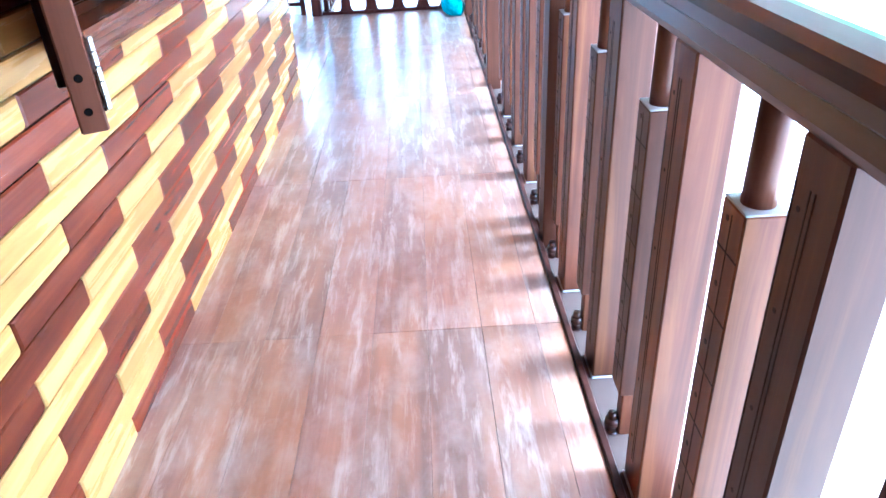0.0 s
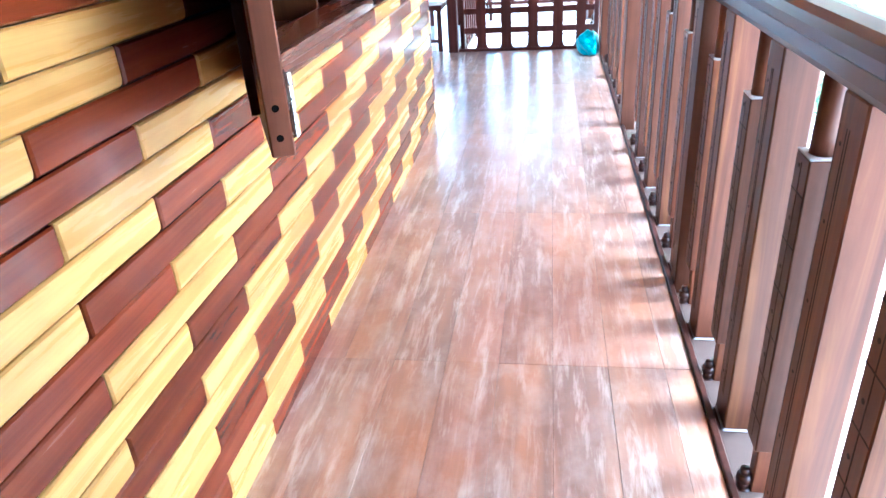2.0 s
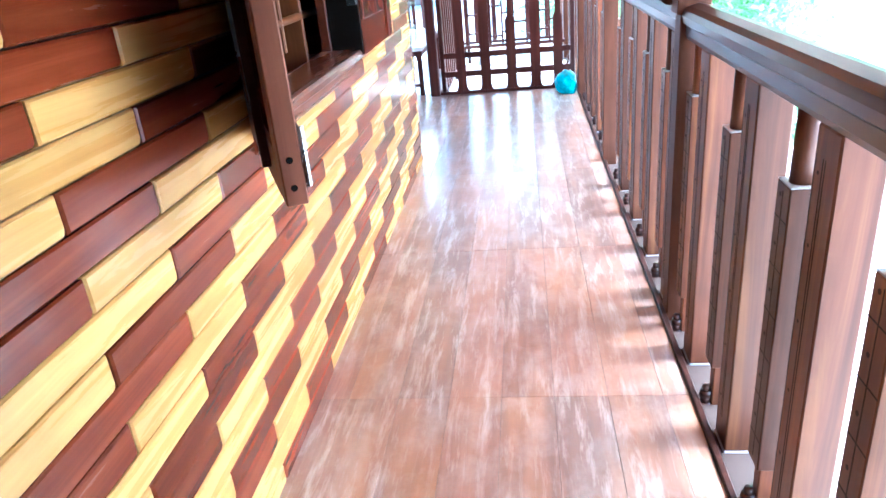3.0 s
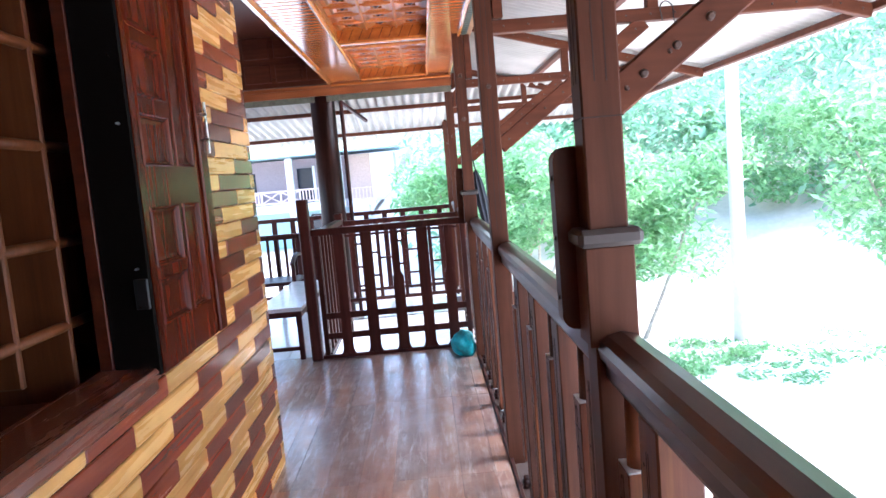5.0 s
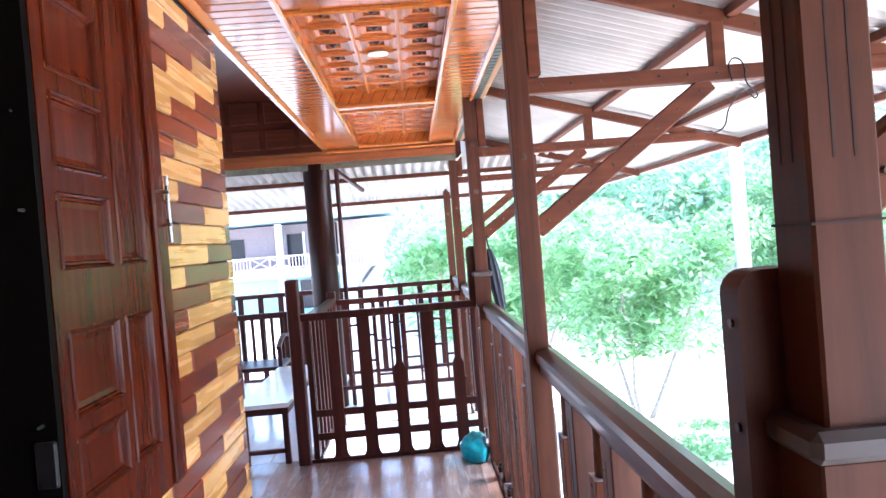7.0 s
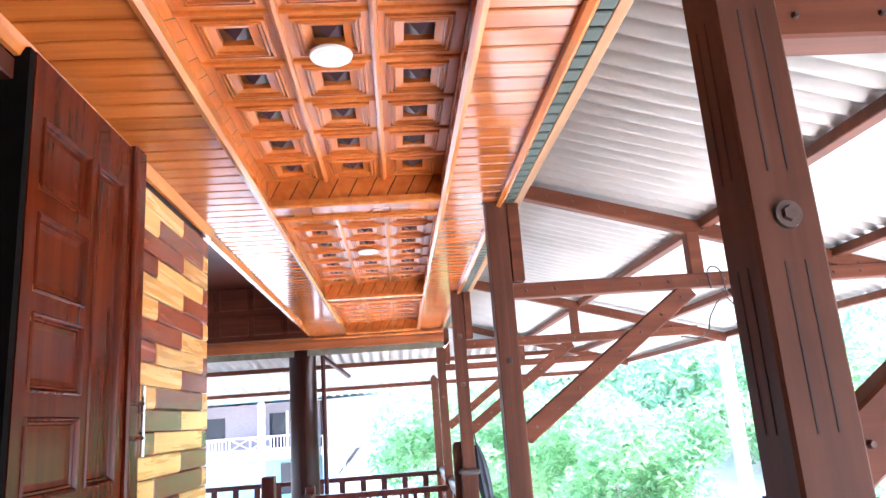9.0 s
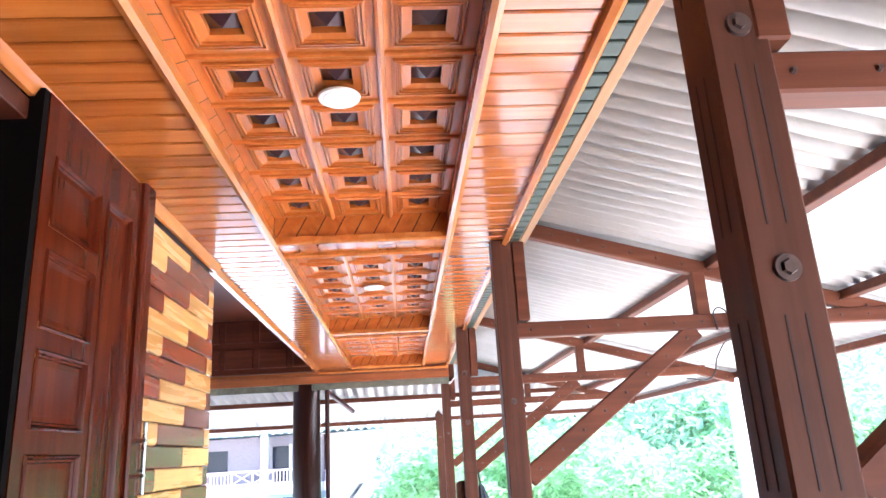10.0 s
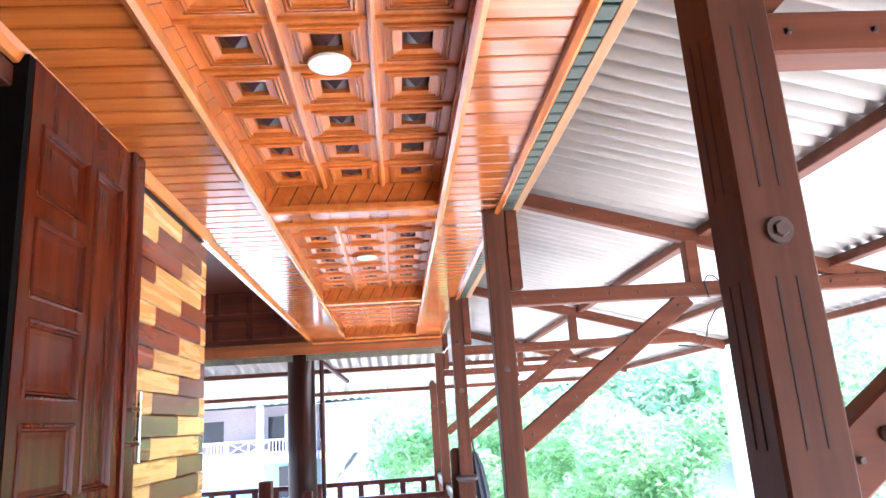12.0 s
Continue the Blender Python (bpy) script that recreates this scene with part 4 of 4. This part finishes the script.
tagged(part("ceiling_porch", B(-4.6, WALL_X - 0.03, WALL_END, 8.08, 2.95, 2.99), M_DARKPANEL), "dark timber ceiling of the porch", "ceiling", kind="structure")
tagged(part("fascia_side", B(WALL_X - 0.03, WALL_X - 0.005, WALL_END, 8.15, 2.49, 2.98), M_DARKPANEL), "dark timber side fascia over the porch", "fascia", kind="structure")


def bench():
    t = thing("bench", (-1.3, 7.3, 0), "bench with a pale top on dark legs", "bench")
    part("top", B(-0.19, 0.19, -0.7, 0.9, 0.42, 0.455, bev=0.005), M_TABLE, t)
    part("apron", B(-0.18, 0.18, -0.68, 0.88, 0.37, 0.42), M_GATE, t)
    for x in (-0.15, 0.15):
        for y in (-0.64, 0.82):
            part("leg", B(x - 0.02, x + 0.02, y - 0.02, y + 0.02, 0, 0.37), M_GATE, t)
    part("stretcher", B(-0.13, 0.13, -0.655, -0.625, 0.08, 0.11), M_GATE, t)


def armchair():
    t = thing("armchair", (-1.75, 8.6, 0), "dark timber armchair with curved arms", "chair")
    part("seat", B(-0.28, 0.28, -0.28, 0.28, 0.40, 0.44, bev=0.01), M_GATE, t)
    for x in (-0.26, 0.26):
        for y in (-0.25, 0.25):
            part("leg", B(x - 0.02, x + 0.02, y - 0.02, y + 0.02, 0, 0.64 if y < 0 else 0.9), M_GATE, t)
        bm = bmesh.new()
        for i in range(8):
            a, b = i / 8, (i + 1) / 8
            f = lambda s: (x, -0.3 + 0.56 * s, 0.62 + 0.06 * math.sin(s * math.pi) + 0.05 * s)
            bar(bm, f(a), f(b), 0.045, 0.025)
        part("arm", bm, M_GATE, t)
    for k in range(5):
        part("back_slat", B(-0.2 + 0.1 * k - 0.015, -0.2 + 0.1 * k + 0.015, 0.24, 0.26, 0.44, 0.88), M_GATE, t)
    part("crest", B(-0.28, 0.28, 0.23, 0.27, 0.86, 0.92, bev=0.008), M_GATE, t)


bench()
armchair()


def plastic_bag():
    bm = bmesh.new()
    bmesh.ops.create_icosphere(bm, subdivisions=4, radius=0.1)
    for v in bm.verts:
        d = noise.noise(v.co * 14) * 0.028 + noise.noise(v.co * 40) * 0.008
        v.co += v.co.normalized() * d
        v.co.z *= 1.12
        if v.co.z < -0.09:
            v.co.z = -0.09
        if v.co.z > 0.07:
            f = 1 - (v.co.z - 0.07) * 5
            v.co.x *= max(0.25, f)
            v.co.y *= max(0.25, f)
    t = part("plastic_bag", bm, M_BAG, smooth=True)
    t.location = (0.20, 6.33, 0.09)
    tagged(t, "crumpled turquoise plastic bag on the floor", "bag")


def umbrella():
    t = thing("umbrella", (0.455, 6.30, 1.01), "closed black umbrella hung on a post", "umbrella")
    bm = bmesh.new()
    rings = ((0.0, 0.012), (0.05, 0.03), (0.2, 0.04), (0.34, 0.034), (0.42, 0.018), (0.44, 0.01))
    rows = []
    for z, r in rings:
        rows.append([bm.verts.new((-0.135 * z + r * (1 + 0.25 * (k % 2)) * math.cos(k * math.pi / 8), r * (1 + 0.25 * (k % 2)) * math.sin(k * math.pi / 8), z)) for k in range(16)])
    for lo, hi in zip(rows, rows[1:]):
        for k in range(16):
            bm.faces.new((lo[k], lo[(k + 1) % 16], hi[(k + 1) % 16], hi[k]))
    part("canopy", bm, M_FABRIC, t)
    bm = bmesh.new()
    rod(bm, (-0.058, 0, 0.43), (-0.08, 0, 0.58), 0.006, 0.006, 8)
    rod(bm, (-0.08, 0, 0.58), (-0.10, 0, 0.62), 0.009, 0.011, 8)
    part("handle", bm, M_BLACK, t)


def speaker_box():
    """Tall rounded board that stands on the rail against the post."""
    t = thing("post_board", (0.265, 2.364, 1.083), "tall brown board with rounded corners fixed beside the post", "board")
    bm = bmesh.new()
    pts = []
    W, H, r = 0.10, 0.395, 0.03
    for cx, cz, a0 in ((W - r, r, -90), (W - r, H - r, 0), (r, H - r, 90), (r, r, 180)):
        for k in range(6):
            a = radians(a0 + 90 * k / 5)
            pts.append((cx + r * math.cos(a), cz + r * math.sin(a)))
    sweep(bm, [(u, z) for u, z in pts], 0, 0.05, "y")
    part("panel", bm, M_POST, t)
    bm = bmesh.new()
    for z in (0.07, 0.2, 0.33):
        bm = bmesh.new()
        rod(bm, (-0.004, 0.02, z), (0.004, 0.02, z), 0.006, 0.006, 8)
        part("screw", bm, M_NAIL, t)
    copy_thing(t, Matrix.Translation((0.238, 6.325, 1.083)))


plastic_bag()
umbrella()
speaker_box()


def lamp(y):
    t = thing("ceiling_lamp", (-0.224, y, CEIL + COF_D - 0.019), "round white flush ceiling lamp", "ceiling lamp", "ceiling lamps")
    bm = bmesh.new()
    rod(bm, (0, 0, -0.002), (0, 0, 0.004), 0.053, 0.055, 40)
    part("housing", bm, M_LAMP, t)
    bm = bmesh.new()
    rod(bm, (0, 0, -0.0035), (0, 0, -0.0022), 0.040, 0.042, 40)
    part("diffuser", bm, M_LAMP, t)


for y in (3.15, 5.28):
    lamp(y)


def tie_wire():
    cu = bpy.data.curves.new("tie_wire", "CURVE")
    cu.dimensions = "3D"
    cu.bevel_depth = 0.003
    sp = cu.splines.new("BEZIER")
    pts = [(1.175, 4.225, 2.07), (1.18, 4.225, 2.155), (1.215, 4.225, 2.15), (1.235, 4.225, 2.06), (1.27, 4.225, 2.0), (1.225, 4.225, 2.03), (1.16, 4.225, 1.97), (1.12, 4.225, 1.885), (1.02, 4.225, 1.885)]
    sp.bezier_points.add(len(pts) - 1)
    for p, c in zip(sp.bezier_points, pts):
        p.co = c
        p.handle_left_type = p.handle_right_type = "AUTO"
    cu.materials.append(M_BLACK)
    tagged(new("tie_wire", cu), "loose black wire looped over a tie beam", "wire")


tie_wire()


# ---- outdoors ----
def ground():
    bm = bmesh.new()
    n = 90
    grid = [[None] * (n + 1) for _ in range(n + 1)]
    for i in range(n + 1):
        for j in range(n + 1):
            u, v = i / n * 2 - 1, j / n * 2 - 1
            x, y = 400 * u * abs(u) ** 1.2, 10 + 400 * v * abs(v) ** 1.2
            d = max(0.0, (x * 0.45 + y * 0.9) - 22)
            z = GROUND + min(60, 0.5 * d) * (1 if y > 8 or x > 8 else 0.3) * min(1.0, max(0.0, (x + 5) / 8)) + noise.noise(Vector((x * 0.05, y * 0.05, 0))) * 0.3
            grid[i][j] = bm.verts.new((x, y, z))
    for i in range(n):
        for j in range(n):
            bm.faces.new((grid[i][j], grid[i + 1][j], grid[i + 1][j + 1], grid[i][j + 1]))
    tagged(part("ground", bm, M_GROUND, smooth=True), "pale dry earth yard and track rising to a hillside", "ground", kind="structure")


ground()


def leaf_cloud(bm, centre, radius, count, size, rng, squash=0.8):
    for _ in range(count):
        while True:
            p = Vector((rng.uniform(-1, 1), rng.uniform(-1, 1), rng.uniform(-1, 1)))
            if 0.25 < p.length < 1:
                break
        p = Vector(centre) + Vector((p.x * radius, p.y * radius, p.z * radius * squash))
        s = size * rng.uniform(0.6, 1.3)
        e = Euler((rng.uniform(-0.9, 0.9), rng.uniform(-0.9, 0.9), rng.uniform(0, 6.3))).to_matrix()
        v = [bm.verts.new(p + e @ Vector(q)) for q in ((-s, 0, 0), (0, -s * 0.4, 0.1 * s), (s, 0, -0.15 * s), (0, s * 0.4, 0.1 * s))]
        bm.faces.new(v)


def tree(at, height, spread, seed, leaves=5000, size=0.11, stems=3):
    rng = random.Random(seed)
    t = thing("tree", at, "light green bushy tree with slim grey stems", "tree", "trees in the yard")
    bm = bmesh.new()
    tips = []
    for k in range(stems):
        a = k * 6.28 / stems + rng.uniform(-0.4, 0.4)
        p = Vector((0.12 * math.cos(a), 0.12 * math.sin(a), -0.1))
        r = 0.055
        for s in range(4):
            q = p + Vector((math.cos(a) * spread * 0.13, math.sin(a) * spread * 0.13, height * 0.19)) + Vector((rng.uniform(-0.1, 0.1), rng.uniform(-0.1, 0.1), 0))
            rod(bm, p, q, r, r * 0.78, 8)
            r *= 0.78
            if s > 0:
                for b in range(2):
                    c = rng.uniform(0, 6.28)
                    e = q + Vector((math.cos(c), math.sin(c), rng.uniform(0.3, 0.9))) * spread * rng.uniform(0.18, 0.32)
                    rod(bm, q, e, r * 0.6, r * 0.25, 6)
                    tips.append(e)
            p = q
        tips.append(p)
    part("trunk", bm, M_BARK, t)
    bm = bmesh.new()
    for e in tips:
        leaf_cloud(bm, e, spread * rng.uniform(0.2, 0.34), leaves // len(tips), size, rng, 0.75)
    part("crown", bm, M_LEAVES, t)
    return t


tree((4.3, 15.6, GROUND), 4.4, 2.6, 3, 9000, 0.10)
tree((8.9, 12.4, GROUND), 5.4, 2.7, 5, 9000, 0.10)
tree((1.6, 19.0, GROUND), 5.0, 3.0, 8, 7000, 0.12)
tree((3.4, 22.5, GROUND), 5.4, 3.2, 11, 7000, 0.13)
tree((12.0, 24.0, GROUND), 6.0, 3.4, 13, 6000, 0.14)


def woods():
    rng = random.Random(4)
    bm = bmesh.new()
    for _ in range(620):
        a = rng.uniform(0.04, 1.45)
        d = 26 + 74 * rng.random() ** 1.4
        x, y = math.sin(a) * d, math.cos(a) * d
        k = max(0.0, (x * 0.45 + y * 0.9) - 22)
        z = GROUND + min(60, 0.5 * k) * min(1.0, (x + 5) / 8) + 1.6
        r = rng.uniform(2.2, 4.0)
        leaf_cloud(bm, (x, y, z), r, 300, 0.22, rng, 0.9)
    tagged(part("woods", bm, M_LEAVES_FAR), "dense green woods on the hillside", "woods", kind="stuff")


def scrub():
    rng = random.Random(9)
    for x, y, r in ((5.9, 14.2, 0.7), (4.9, 13.6, 0.6), (7.2, 13.6, 0.8), (3.4, 13.0, 0.5), (6.3, 12.6, 0.5), (8.2, 10.8, 0.7)):
        bm = bmesh.new()
        for _ in range(9):
            d, a = r * rng.random() ** 0.6 * 1.5, rng.uniform(0, 6.3)
            leaf_cloud(bm, (d * math.cos(a) * 1.4, d * math.sin(a), rng.uniform(0.0, 0.06)), r * rng.uniform(0.4, 0.9), 150, 0.08, rng, 0.22)
        ob = part("bush", bm, M_LEAVES)
        ob.location = (x, y, GROUND)
        tagged(ob, "low green scrub on the pale earth", "bush", "scrub in the yard")


def pole():
    bm = bmesh.new()
    rod(bm, (6.2, 14.7, GROUND - 0.2), (6.2, 14.7, 5.0), 0.16, 0.11, 16)
    tagged(part("utility_pole", bm, M_CONCRETE, smooth=True), "pale concrete utility pole", "pole")


woods()
scrub()
pole()


def neighbour_house():
    t = thing("neighbour_house", (-8.0, 45.0, GROUND), "mauve and tan stilt house with a white balcony", "house")
    part("wall", B(-10.0, 3.0, 1.4, 6.0, 2.9, 5.7), M_HOUSEWALL, t)
    part("lower_wall", B(-10.0, 2.8, 1.6, 6.0, 0.0, 2.4), M_TEAL, t, "pale turquoise lower wall")
    part("balcony_floor", B(-10.0, 3.0, -0.2, 1.4, 2.4, 2.9), M_WHITE, t)
    bm = bmesh.new()
    bar(bm, (-10.6, 2.0, 5.78), (6.6, 2.0, 5.95), 6.4, 0.10)
    part("roof", bm, M_TEAL, t, "pale turquoise sheet roof")
    for x in (-9.6, -4.9, -0.34, 2.75):
        part("pillar", B(x - 0.2, x + 0.2, -0.15, 0.25, 0, 5.75), M_WHITE, t)
    door = part("door", B(-0.1, 0.9, 1.32, 1.4, 2.9, 5.1), M_DARKGLASS, t)
    part("door_frame", B(0.9, 1.05, 1.28, 1.4, 2.9, 5.2), M_WHITE, door)
    for x in (-3.4, -7.8):
        win = part("window", B(x - 0.6, x + 0.6, 1.34, 1.4, 3.7, 5.0), M_DARKGLASS, t)
        part("window_frame", B(x - 0.7, x + 0.7, 1.30, 1.345, 3.58, 3.7), M_WHITE, win)
    part("lower_opening", B(0.5, 2.0, 1.5, 1.6, 0.3, 2.1), M_DARKGLASS, t)
    for z in (3.02, 3.74):
        part("balcony_rail", B(-9.8, 2.6, -0.13, -0.05, z - 0.05, z + 0.05), M_HOUSERAIL, t)
    for k in range(10):
        x = -9.4 + k * 1.2
        part("balcony_post", B(x - 0.05, x + 0.05, -0.14, -0.04, 2.9, 3.8), M_HOUSERAIL, t)
        if k % 3 == 2:
            for q in range(1, 6):
                part("baluster", B(x + q * 0.2 - 0.03, x + q * 0.2 + 0.03, -0.12, -0.06, 3.07, 3.69), M_HOUSERAIL, t)
        else:
            bm = bmesh.new()
            bar(bm, (x + 0.05, -0.09, 3.07), (x + 1.15, -0.09, 3.69), 0.05, 0.06)
            bar(bm, (x + 0.05, -0.085, 3.69), (x + 1.15, -0.085, 3.07), 0.05, 0.06)
            part("balcony_lattice", bm, M_HOUSERAIL, t)
    # the wing on stilts with its own small balcony
    part("wing_wall", B(3.2, 4.72, 0.6, 5.0, 2.8, 5.7), M_HOUSEBRICK, t, "tan rendered wing wall")
    part("wing_end", B(4.72, 6.2, 0.4, 5.0, 2.7, 5.7), M_WHITE, t)
    part("wing_floor", B(3.2, 4.9, -0.5, 0.6, 2.5, 2.8), M_WHITE, t)
    for z in (2.9, 3.56):
        part("wing_rail", B(3.2, 4.8, -0.46, -0.38, z - 0.04, z + 0.04), M_HOUSERAIL, t)
    for k in range(7):
        x = 3.3 + k * 0.22
        part("baluster", B(x - 0.035, x + 0.035, -0.45, -0.39, 2.8, 3.56), M_HOUSERAIL, t)
    for x in (3.3, 4.5, 5.9):
        part("stilt", B(x - 0.07, x + 0.07, -0.1, 0.04, 0, 2.6), M_CONCRETE, t)


neighbour_house()

# ---- many small pieces: cladding boards and floor planks ----
cladding(w)
floor()
